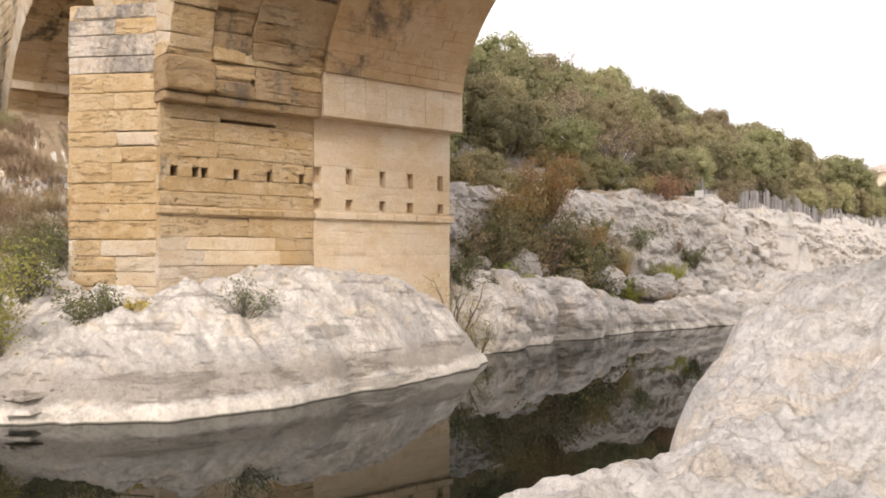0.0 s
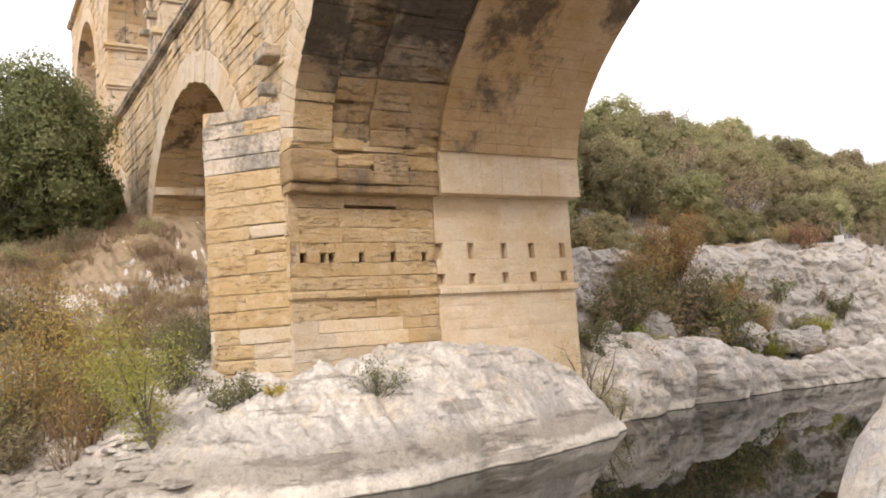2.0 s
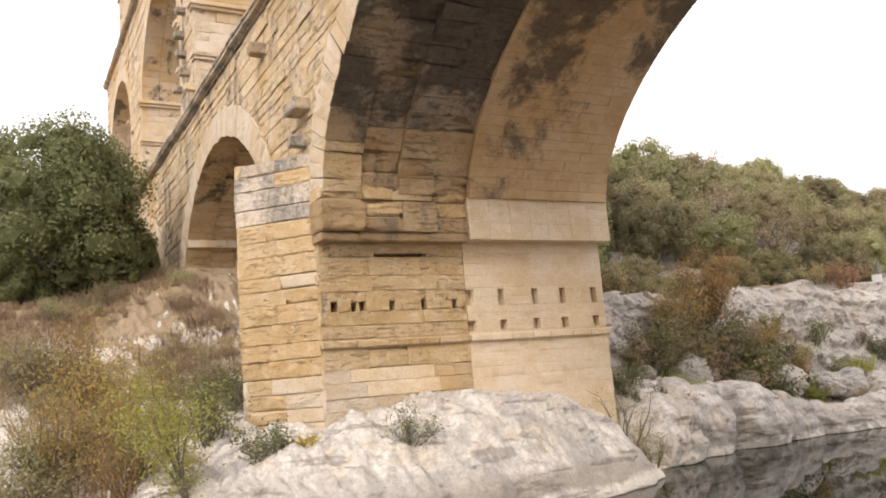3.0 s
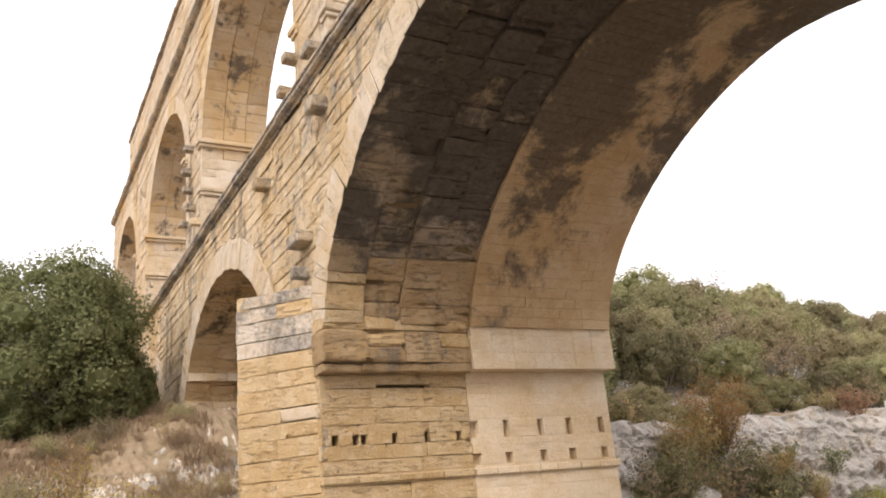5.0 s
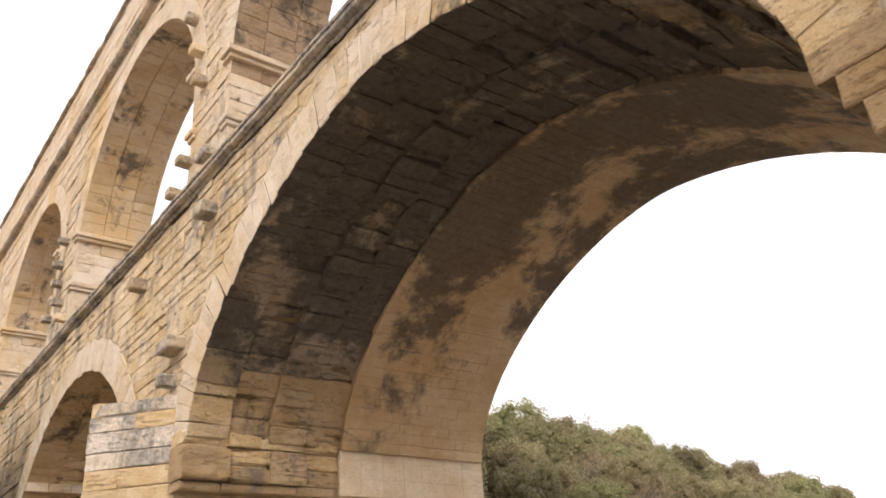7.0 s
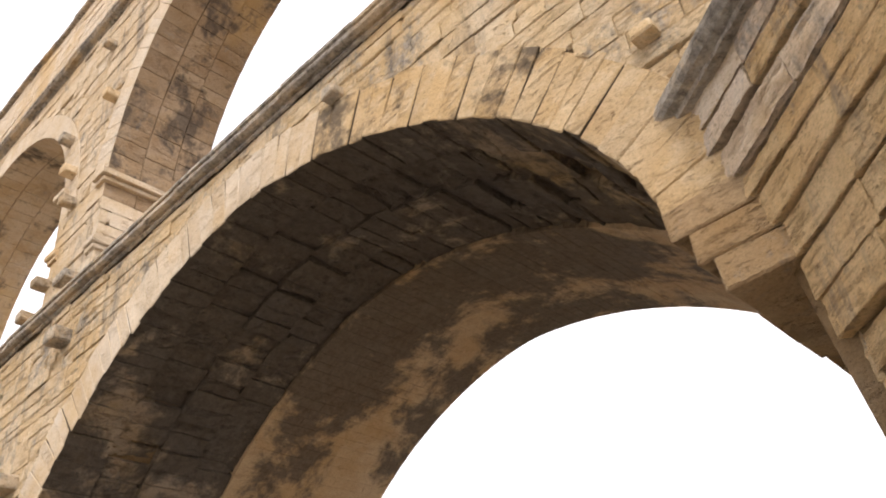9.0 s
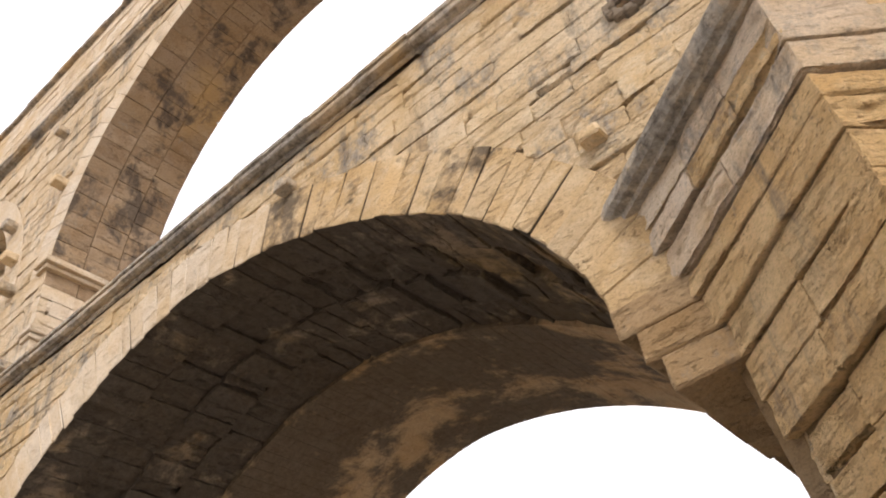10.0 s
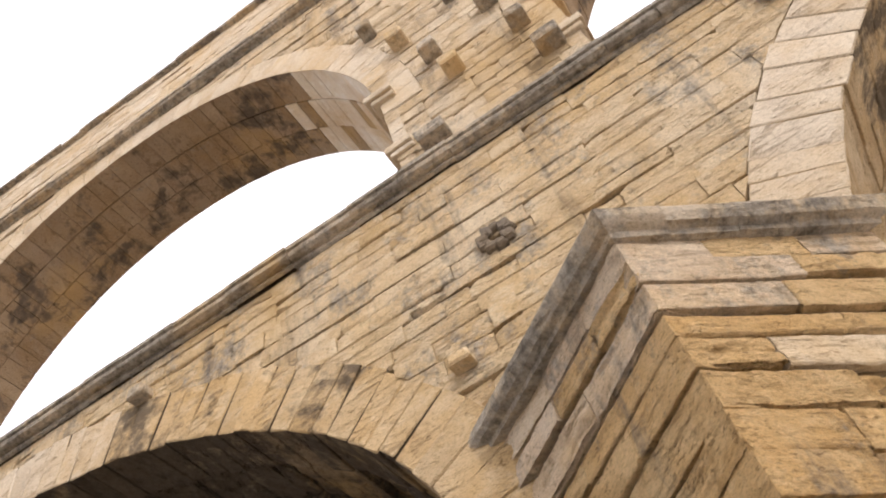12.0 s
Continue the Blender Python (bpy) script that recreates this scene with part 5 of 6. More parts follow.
wx, wy = (-40, 90), (-90, 110)
# rock outcrops of the far bank
def outcrop_mesh(seed, blocky, beds, material):
    """A weathered limestone boulder of radius one: rounded joints, beds and pits."""
    bm = bmesh.new()
    bmesh.ops.create_icosphere(bm, subdivisions=5, radius=1.0)
    off = Vector((seed * 7.3, seed * 3.1, seed * 5.7))
    for v in bm.verts:
        p = v.co.copy()
        q = p * 1.25 + off
        d = voronoi(q * 1.1 + turbulence_vector(q * 1.5, 2, False) * 0.25)[0]
        k = 1.0 + 0.16 * fractal_noise(q, 1.0, 2.0, 3) + blocky * min(d[1] - d[0], 0.5) - 0.06
        k += 0.045 * fractal_noise(q * 4.5, 0.8, 2.1, 4)
        k += beds * math.sin(9.0 * p.z + 2.0 * fractal_noise(q * 0.8, 1.0, 2.0, 2)) * (1 - abs(p.z))
        v.co = p * k
    me = bpy.data.meshes.new("outcrop")
    bm.to_mesh(me)
    bm.free()
    me.materials.append(material)
    me.attributes.new("soil", "FLOAT", "POINT")
    return me


outcrops = [outcrop_mesh(k, b, c, m) for k, (b, c, m) in enumerate(((0.24, 0.03, mat_cliff), (0.18, 0.05, mat_cliff), (0.30, 0.02, mat_cliff), (0.2, 0.045, mat_cliff), (0.10, 0.02, mat_ledge), (0.17, 0.05, mat_ledge), (0.13, 0.035, mat_ledge)))]
lay = random.Random(23)


def outcrop(kind, s, y, z, rs, ry, rz, label):
    ob = tagged(new("rock_outcrop", outcrops[kind]), label, "rock", "outcrops of the far bank")
    x = float(bank_left(y)) - s
    ob.matrix_basis = pose(x, y, z, lay.uniform(-12, 12), lay.uniform(-12, 12), lay.choice((0, 180)) + lay.uniform(-20, 20)) @ Matrix.Diagonal((rs, ry, rz, 1.0))


for y, s, top, ry in ((13.4, 1.9, 2.9, 1.9), (15.9, 2.1, 3.2, 2.6), (19.4, 2.0, 2.9, 2.9), (22.6, 1.9, 2.3, 2.3)):
    outcrop(lay.choice((4, 5, 6)), s, y, top - 2.5, 2.2, ry, 2.5, "pale rounded limestone ledge rising from the river")
for y in range(26, 46, 3):
    outcrop(lay.choice((4, 5, 6)), 1.9, y, -0.30, 2.0, 2.7, 1.75 + 0.15 * lay.random(), "low smooth limestone ledge along the water")
def cells_of(x, y, scale, seed):
    """A level of its own for each of many angular cells."""
    r = np.random.RandomState(seed).rand(64, 64, 3)
    x, y = x * scale, y * scale
    xi, yi = np.floor(x).astype(int), np.floor(y).astype(int)
    best, level = np.full(np.shape(x), 9.0), np.zeros(np.shape(x))
    for i in (-1, 0, 1):
        for j in (-1, 0, 1):
            q = r[(xi + i) % 64, (yi + j) % 64]
            d = (xi + i + q[..., 0] - x) ** 2 + (yi + j + q[..., 1] - y) ** 2
            level = np.where(d < best, q[..., 2], level)
            best = np.minimum(best, d)
    return level


# the cliff over the terrace: one broken wall with joints, beds and leaning slabs further down the river
CLIFF_Y = [10.5, 17, 28, 38, 43, 46.5, 49, 52, 60, 75, 106]


def cliff_foot(y):
    return np.interp(y, CLIFF_Y, [-3.6, -4.2, -4.5, -4.2, -3.9, -4.6, -6.4, -6.6, -7.2, -9.2, -13.0])


def cliff_base(y):
    return np.interp(y, CLIFF_Y, [3.0, 3.5, 2.3, 1.3, 1.1, 1.2, 1.4, 1.4, 1.4, 1.4, 1.4]) - 0.9


def cliff_crest(y):
    return np.interp(y, CLIFF_Y, [7.2, 7.35, 7.5, 7.65, 7.75, 7.3, 7.0, 7.7, 7.2, 6.4, 6.2]) + 0.30 * fractal(y, y * 0, 0.45, 4, 63, 0.55)


def cliff_face(y, f):
    """A point of the cliff at y, f of the way up; past one it runs back over the top."""
    y, f = np.asarray(y, float), np.asarray(f, float)
    z0, z1 = cliff_base(y), cliff_crest(y)
    up = np.clip(f, 0, 1)
    z = z0 + (z1 - z0) * up
    slope = np.interp(y, [10, 30, 40, 46, 50, 106], [1.3, 1.2, 1.9, 2.4, 1.6, 1.6])
    x = cliff_foot(y) - slope * up**1.15 - 0.5 * smooth(0.86, 1.0, up) - 6.0 * np.clip(f - 1, 0, 1)
    lean = y + 0.55 * (z - 4) * smooth(44, 50, y)
    bent, lift = lean + 0.25 * fractal(lean, z, 0.9, 3, 67), z + 0.2 * fractal(lean, z, 0.8, 3, 71)
    rough = 0.42 * (0.42 - np.abs(fractal(lean, z, 0.33, 3, 64, 0.5))) + 0.14 * (0.4 - np.abs(fractal(lean, z, 1.3, 4, 66, 0.62))) + 0.07 * fractal(lean, z, 4.0, 2, 65)
    blocks = 0.50 * cells_of(bent, 0.7 * lift, 0.30, 68) + 0.32 * cells_of(bent, lift, 0.85, 69) + 0.14 * cells_of(bent, 1.3 * lift, 2.1, 70)
    step = z + 0.16 * lean * smooth(46, 40, y) + 0.35 * fractal(lean, z, 0.25, 3, 72)
    beds = 0.16 * np.abs(np.sin(2.3 * step)) + 0.06 * np.sin(7.1 * step)
    fade = 1 - smooth(1.05, 1.5, f)
    x = x + (rough + blocks + beds - 0.55) * fade - 1.6 * np.exp(-(((y - 38.8) / 0.75) ** 2) - ((z - 1.25) / 0.38) ** 2)
    z = z + 0.30 * np.clip(f - 1, 0, 1) + 0.22 * fractal(x * 1.0, lean, 0.6, 3, 73) * smooth(0.9, 1.1, f)
    return x, z


line_y = np.concatenate([np.arange(10.5, 52, 0.11), np.arange(52, 106, 0.22)])
line_f = np.concatenate([np.linspace(0, 1, 62), 1 + np.linspace(0.03, 1, 12)])
FY, FF = np.meshgrid(line_y, line_f)
FX, FZ = cliff_face(FY, FF)
wide = len(line_y)
cells_c = [(j * wide + i, j * wide + i + 1, (j + 1) * wide + i + 1, (j + 1) * wide + i) for j in range(len(line_f) - 1) for i in range(wide - 1)]
cliff_me = mesh_of("cliff", np.stack([FX, FY, FZ], -1).reshape(-1, 3).tolist(), cells_c, mat_cliff)
on_top = 0.5 * smooth(1.02, 1.2, FF) + 0.30 * smooth(0.45, 0.75, FF) * fractal(FY, FZ, 0.5, 3, 74)
cliff_me.attributes.new("soil", "FLOAT", "POINT").data.foreach_set("value", np.clip(on_top, 0, 1).astype(np.float32).ravel())
tagged(new("cliff", cliff_me), "broken pale grey limestone cliff with cracked beds and ledges", "cliff", kind="structure")
for y in np.arange(14, 46, 2.6):
    y = float(y) + lay.uniform(-0.8, 0.8)
    size = lay.uniform(0.5, 1.0)
    outcrop(lay.choice((0, 1, 2)), float(bank_left(y) - cliff_foot(y)) - lay.uniform(0.3, 1.2), y, float(cliff_base(y)) + 0.7 + 0.2 * size, size, 1.3 * size, 0.9 * size, "broken limestone block at the cliff's foot")

river = tagged(part("water", ([(wx[0], wy[0], 0), (wx[1], wy[0], 0), (wx[1], wy[1], 0), (wx[0], wy[1], 0)], [(0, 1, 2, 3)]), mat_water), "still dark green river mirroring its banks", "river", kind="structure")


# ---------------------------------------------------------------- plants
def tube(points, radii, sides=4):
    verts, faces = [], []
    for k, (p, r) in enumerate(zip(points, radii)):
        d = (Vector(points[min(k + 1, len(points) - 1)]) - Vector(points[max(k - 1, 0)])).normalized()
        a = d.orthogonal().normalized()
        b = d.cross(a)
        verts += [tuple(Vector(p) + r * (math.cos(2 * math.pi * i / sides) * a + math.sin(2 * math.pi * i / sides) * b)) for i in range(sides)]
    for k in range(len(points) - 1):
        for i in range(sides):
            j = (i + 1) % sides
            faces.append((k * sides + i, k * sides + j, (k + 1) * sides + j, (k + 1) * sides + i))
    return verts, faces


def branch(rnd, start, way, length, radius, bend=0.35, steps=4):
    """A crooked tapered limb; returns its geometry and its tip."""
    p, d, pts = Vector(start), Vector(way).normalized(), [Vector(start)]
    for _ in range(steps):
        d = (d + Vector((rnd.uniform(-bend, bend), rnd.uniform(-bend, bend), rnd.uniform(-bend * 0.4, bend * 0.7)))).normalized()
        p = p + d * length / steps
        pts.append(p.copy())
    return tube(pts, [radius * (1 - 0.8 * k / steps) for k in range(steps + 1)]), pts


def leaf(rnd, p, size, heap, out=None):
    """One folded leaf spray of four corners, that looks out of its clump where that is given."""
    a = Vector((rnd.gauss(0, 1), rnd.gauss(0, 1), rnd.gauss(0, 0.7))).normalized()
    face = Vector((rnd.gauss(0, 1), rnd.gauss(0, 1), rnd.gauss(0, 1))).normalized()
    if out is not None:
        face = (face * 0.7 + out).normalized()
        a = (a - face * a.dot(face)).normalized()
    b = a.cross(face).normalized()
    c = a.cross(b)
    l, w = size * rnd.uniform(0.7, 1.3), size * rnd.uniform(0.5, 0.9)
    n = len(heap.verts)
    heap.verts += [p - a * l * 0.5 - b * w * 0.5, p + b * w * 0.6 + c * w * 0.2, p + a * l * 0.6]
    heap.faces.append((n, n + 1, n + 2))


def clump(rnd, c, r):
    """The close inner twigs of a leaf clump: a small uneven mass."""
    made = []
    for p in CLUMP_VERTS:
        k = r * rnd.uniform(0.42, 0.66)
        made.append((c[0] + p[0] * k, c[1] + p[1] * k, c[2] + p[2] * k * 0.85))
    return made, CLUMP_FACES


bm = bmesh.new()
bmesh.ops.create_icosphere(bm, subdivisions=1, radius=1.0)
CLUMP_VERTS, CLUMP_FACES = [tuple(v.co) for v in bm.verts], [tuple(v.index for v in f.verts) for f in bm.faces]
bm.free()


def make_tree(name, seed, height, spread, trunk_r, leaves, size, material, label, group, bare=False, clumps=30, low=0.18):
    """A tree: short trunk, crooked limbs, and a crown of rounded leaf clumps with dark gaps between them."""
    rnd = random.Random(seed)
    root = thing(name, label, "tree", group)
    bole, wood, crown = Heap(), Heap(), Heap()
    fork = height * rnd.uniform(0.16, 0.26)
    g, pts = branch(rnd, (0, 0, -0.3), (rnd.uniform(-0.1, 0.1), rnd.uniform(-0.1, 0.1), 1), fork + 0.3, trunk_r, 0.12, 3)
    bole.add(g)
    tips = []
    for k in range(6):
        a = 2 * math.pi * k / 6 + rnd.uniform(-0.4, 0.4)
        g, limb = branch(rnd, pts[-1], (math.cos(a), math.sin(a), rnd.uniform(0.45, 1.6)), height * rnd.uniform(0.38, 0.62), trunk_r * 0.55, 0.30, 4)
        wood.add(g)
        for q in limb[2:]:
            for _ in range(5 if bare else 1):
                g, twig = branch(rnd, q, (rnd.uniform(-1, 1), rnd.uniform(-1, 1), rnd.uniform(0.0, 1.1)), height * rnd.uniform(0.12, 0.26), trunk_r * 0.2, 0.4, 3)
                wood.add(g)
                tips.append(twig[-1])
        tips.append(limb[-1])
    blobs = []
    if bare:
        blobs = [(t, height * 0.10) for t in tips]
    else:
        for k in range(clumps):
            z = low + (0.90 - low) * ((k + 0.5) / clumps) ** 0.8
            a = k * 2.399 + rnd.uniform(-0.5, 0.5)
            girth = math.sqrt(max(0.04, 1 - ((z - 0.45) / 0.55) ** 2))
            r = spread * 0.5 * girth * rnd.uniform(0.60, 0.92)
            blobs.append((Vector((r * math.cos(a), r * math.sin(a), z * height)), height * rnd.uniform(0.115, 0.19)))
        for c, r in blobs:
            crown.add(clump(rnd, c, r))
        crown.add(clump(rnd, Vector((0, 0, height * 0.5)), height * 0.42))
    weights = [r * r for _, r in blobs]
    for c, r in rnd.choices(blobs, weights, k=leaves):
        d = Vector((rnd.gauss(0, 1), rnd.gauss(0, 1), rnd.gauss(0.25, 0.8))).normalized()
        leaf(rnd, c + d * r * rnd.uniform(0.70, 1.0 + 0.28 * rnd.random() ** 2), size, crown, d)
    part("trunk", bole.geometry, mat_bark, root)
    tagged(part("branchwork", wood.geometry, mat_bark, root), kind="stuff")
    part("crown", crown.geometry, material, root)
    return root


def make_shrub(name, seed, height, spread, stems, leaves, size, material, label, group="", wood=None):
    rnd = random.Random(seed)
    root = thing(name, label, "shrub", group)
    sticks, foliage, along = Heap(), Heap(), []
    for _ in range(stems):
        a, out = rnd.uniform(0, 2 * math.pi), rnd.uniform(0.05, 1.0)
        start = (0.18 * spread * math.cos(a) * rnd.random(), 0.18 * spread * math.sin(a) * rnd.random(), -0.1)
        g, pts = branch(rnd, start, (out * spread / height * math.cos(a), out * spread / height * math.sin(a), 1.0), height * rnd.uniform(0.6, 1.1), 0.012 + 0.012 * height, 0.28, 4)
        sticks.add(g)
        along += pts[1:]
        for q in pts[2:]:
            g, twig = branch(rnd, q, (rnd.uniform(-1, 1), rnd.uniform(-1, 1), rnd.uniform(0.1, 1)), height * rnd.uniform(0.12, 0.3), 0.008 + 0.003 * height, 0.4, 2)
            sticks.add(g)
            along += twig[1:]
    for _ in range(leaves):
        c = rnd.choice(along)
        s = height * 0.11
        leaf(rnd, c + Vector((rnd.gauss(0, s), rnd.gauss(0, s), rnd.gauss(0, s * 0.8))), size, foliage)
    part("branchwork", sticks.geometry, wood or mat_bark, root)
    part("foliage", foliage.geometry, material, root)
    return root


def stand(ob, x, y, scale=1.0, turn=0.0, sink=0.08):
    """Puts a thing on the ground."""
    z = float(ground_height(x, y)) - sink
    ob.matrix_basis = pose(x, y, z, 0, 0, turn) @ Matrix.Scale(scale, 4)
    return ob


def copy_at(ob, x, y, scale=1.0, turn=0.0, sink=0.1):
    z = float(ground_height(x, y)) - sink
    made = copy_thing(ob, pose(x, y, z, 0, 0, turn))
    made.scale = (scale, scale, scale * random_height.uniform(0.85, 1.15))
    return made


random_height = random.Random(3)
plant = random.Random(11)

# wooded hill downstream
HILL = "trees on the wooded hill"
woods = [
    make_tree("holm_oak", 1, 5.2, 5.2, 0.16, 6200, 0.18, mat_oak, "dark green holm oak on the wooded hill", HILL),
    make_tree("holm_oak", 2, 4.8, 5.0, 0.15, 6000, 0.18, mat_olive, "grey-green holm oak on the wooded hill", HILL),
    make_tree("holm_oak", 3, 6.0, 4.8, 0.16, 6400, 0.18, mat_oak, "tall dark green oak on the wooded hill", HILL, False, 34),
    make_tree("holm_oak", 4, 4.2, 5.2, 0.15, 5800, 0.17, mat_olive, "low spreading grey-green oak on the hill", HILL, False, 26),
    make_tree("holm_oak", 6, 4.9, 4.9, 0.15, 6000, 0.17, mat_hill, "brown-tinged oak on the wooded hill", HILL),
    make_tree("bare_tree", 5, 6.2, 4.4, 0.10, 500, 0.16, mat_dry, "nearly leafless grey tree among the oaks", HILL, True),
]
spots = []
for _ in range(9000):
    y = plant.uniform(13, 108)
    s = plant.uniform(9.2, 44)
    x = float(bank_left(y)) - s
    gap = 2.5 if s < 13 else 2.9 + s * 0.022 + 0.008 * y
    if all((x - a) ** 2 + (y - b) ** 2 > gap * gap for a, b in spots):
        spots.append((x, y))
    if len(spots) >= 245:
        break
for k, (x, y) in enumerate(spots):
    kind = woods[plant.choices(range(6), (5, 5, 3, 4, 3, 1.4))[0]]
    size = plant.uniform(0.8, 1.2) * (0.62 if float(bank_left(y)) - x < 12 else 1.0) * (0.85 if y < 30 else 1.05 if y < 85 else 0.95)
    copy_at(kind, x, y, size, plant.uniform(0, 360), 0.25)
for k, ob in enumerate(woods):
    stand(ob, -21 - 3 * k, 24 + 9 * k, 1.0, 40 * k, 0.2)

# the big oak on the slope upstream
oak = make_tree("holm_oak", 21, 9.8, 11.4, 0.34, 46000, 0.20, mat_holm, "large dark holm oak on the dry slope beside the aqueduct", "", False, 64, 0.10)
stand(oak, -22.2, -7.1, 1.0, 30, 0.2)
oak_2 = make_tree("holm_oak", 22, 7.0, 7.6, 0.25, 13000, 0.22, mat_holm, "dark holm oak behind the large one", "", False, 40, 0.10)
stand(oak_2, -27.5, -8.5, 1.0, 80, 0.2)

for x, y, size in ((-24.5, -4.4, 0.75), (-24.0, -9.6, 0.85), (-31.0, -6.0, 0.9), (-20.2, -8.8, 0.5), (-19.6, -4.0, 0.42), (-22.6, -2.9, 0.5)):
    copy_at(oak_2, x, y, size, plant.uniform(0, 360), 0.6)

# shrubs of the far bank
autumn = make_shrub("autumn_shrub", 31, 4.0, 1.8, 14, 5600, 0.13, mat_autumn, "tall shrub in orange autumn leaf below the hill", "")
ax, az = cliff_face(23.2, 0.86)
autumn.matrix_basis = pose(float(ax) + 0.2, 23.2, float(az) - 0.7, 0, 0, 0) @ Matrix.Scale(0.8, 4)
BANK = "shrubs on the rocky bank"
bank_shrubs = [
    make_shrub("shrub", 32, 2.0, 2.4, 12, 2000, 0.13, mat_oak, "grey-green shrub on the rocky bank", BANK),
    make_shrub("shrub", 33, 1.8, 2.2, 14, 700, 0.14, mat_dry, "dry brown shrub on the rocky bank", BANK),
    make_shrub("shrub", 34, 1.5, 1.9, 10, 1400, 0.13, mat_holm, "dark green round shrub on the rocky bank", BANK),
    make_shrub("shrub", 35, 1.9, 2.2, 12, 1200, 0.14, mat_willow, "yellowing shrub on the rocky bank", BANK),
    make_shrub("shrub", 36, 1.6, 1.8, 10, 1300, 0.12, mat_bright, "yellow-green shrub on the rocky bank", BANK),
]
SPOTS = [(0, -4.2, 19.2, 1.5), (1, -3.6, 21.2, 1.6), (3, -4.6, 20.2, 1.6), (0, -5.0, 24.8, 1.5), (1, -4.0, 23.2, 1.3), (2, -5.4, 26.4, 1.4), (3, -5.6, 23.9, 1.5), (0, -4.6, 17.6, 1.3), (4, -3.0, 18.4, 1.0),
         (4, -4.4, 29.3, 0.9), (1, -4.2, 33.0, 0.7), (2, -6.9, 32.6, 0.5), (2, -6.7, 29.8, 0.6),
         (4, 0.9, 14.4, 0.6), (0, 0.0, 15.9, 0.6), (4, -0.6, 17.4, 0.7), (2, 0.3, 13.7, 0.7), (1, 1.0, 16.4, 0.45), (4, -0.2, 21.4, 0.6), (1, -7.6, 38.0, 1.1), (3, -8.4, 27.0, 1.2), (1, -8.2, 30.5, 1.2), (3, -8.8, 36.0, 1.1), (1, -9.0, 43.0, 1.2), (0, -9.3, 24.0, 1.3), (3, -8.0, 20.5, 1.3), (1, -6.5, 18.0, 1.3)]
used = set()
for k, x, y, size in [(k, max(x, float(cliff_foot(y)) + 0.5) if x > -7 else x - 1.0, y, size * 0.95) for k, x, y, size in SPOTS]:
    if k in used:
        copy_at(bank_shrubs[k], x, y, size, plant.uniform(0, 360))
    else:
        stand(bank_shrubs[k], x, y, size, plant.uniform(0, 360))
        used.add(k)
# plants in the clefts and on the ledges of the cliff
for k, y, f, size in ((2, 28.4, 0.60, 0.75), (2, 31.0, 0.50, 0.95), (2, 37.6, 0.40, 0.95), (0, 32.6, 0.12, 0.8), (4, 33.4, 0.16, 1.1), (4, 34.8, 0.22, 0.8), (0, 24.4, 0.25, 1.4), (2, 26.6, 0.22, 1.3), (0, 22.0, 0.30, 1.5),
                      (3, 20.2, 0.45, 1.4), (3, 21.6, 0.60, 1.2), (0, 19.0, 0.30, 1.3), (1, 27.4, 0.30, 1.3), (3, 29.4, 0.30, 0.8), (1, 43.0, 0.97, 0.6), (3, 33.6, 1.0, 0.6), (1, 36.0, 0.55, 0.5), (3, 23.4, 0.80, 1.1), (0, 22.6, 0.95, 0.9)):
    x, z = cliff_face(y, f)
    made = copy_thing(bank_shrubs[k], pose(float(x) + 0.15, y, float(z) - 0.2, 0, 0, plant.uniform(0, 360)))
    made.scale = (size * 0.9, size * 0.9, size)
for k, x, y, size in ((0, 0.4, 15.8, 0.6), (2, -0.2, 13.3, 0.75), (3, -1.8, 30.6, 0.55), (4, -2.3, 25.2, 0.75), (1, -0.4, 19.0, 0.5), (4, 0.9, 20.4, 0.35), (4, -3.4, 29.0, 0.7)):
    copy_at(bank_shrubs[k], x, y, size, plant.uniform(0, 360), 0.0)
for y, f, size in ((21.0, 0.62, 0.5), (24.8, 0.35, 0.45), (26.8, 0.42, 0.4), (20.0, 0.25, 0.42), (28.8, 0.18, 0.3)):
    x, z = cliff_face(y, f)
    copy_thing(autumn, pose(float(x) + 0.2, y, float(z) - 0.3, 0, 0, plant.uniform(0, 360))).scale = (size * 1.2, size * 1.2, size)
red = make_shrub("autumn_shrub", 37, 2.6, 2.2, 10, 900, 0.20, leaf_material("russet_leaves", [(0.30, 0.17, 0.11), (0.36, 0.21, 0.13), (0.27, 0.17, 0.10)]), "russet red shrub at the cliff top", "")
rx, rz = cliff_face(40.0, 1.35)
red.matrix_basis = pose(float(rx), 40.0, float(rz) - 0.1, 0, 0, 0) @ Matrix.Scale(0.8, 4)
vine = make_shrub("creeper", 38, 2.6, 1.6, 9, 420, 0.09, mat_olive, "thin twiggy creeper against the pier", "")
stand(vine, 2.0, 11.2, 1.0)
vine_2 = make_shrub("creeper", 39, 1.5, 1.2, 8, 420, 0.09, mat_olive, "thin creeper in the cleft beside the pier rock", "")
stand(vine_2, 2.9, 11.4, 1.0)

# shrubs round the pier rock and the slope upstream
rock_shrub = make_shrub("shrub", 41, 1.25, 1.5, 16, 900, 0.075, mat_holm, "small dark shrub growing from a crack in the pale rock", "")
stand(rock_shrub, 4.6, 0.75, 0.95)
low_shrub = make_shrub("shrub", 42, 1.05, 1.9, 20, 1600, 0.085, mat_holm, "dense dark shrub at the foot of the pier", "")
stand(low_shrub, 2.9, -2.75, 1.0)
flowers = make_shrub("flowering_plant", 43, 0.42, 0.8, 18, 700, 0.055, mat_flower, "bright yellow flowering plant on the pale rock", "")
stand(flowers, 3.3, -1.7, 1.0)
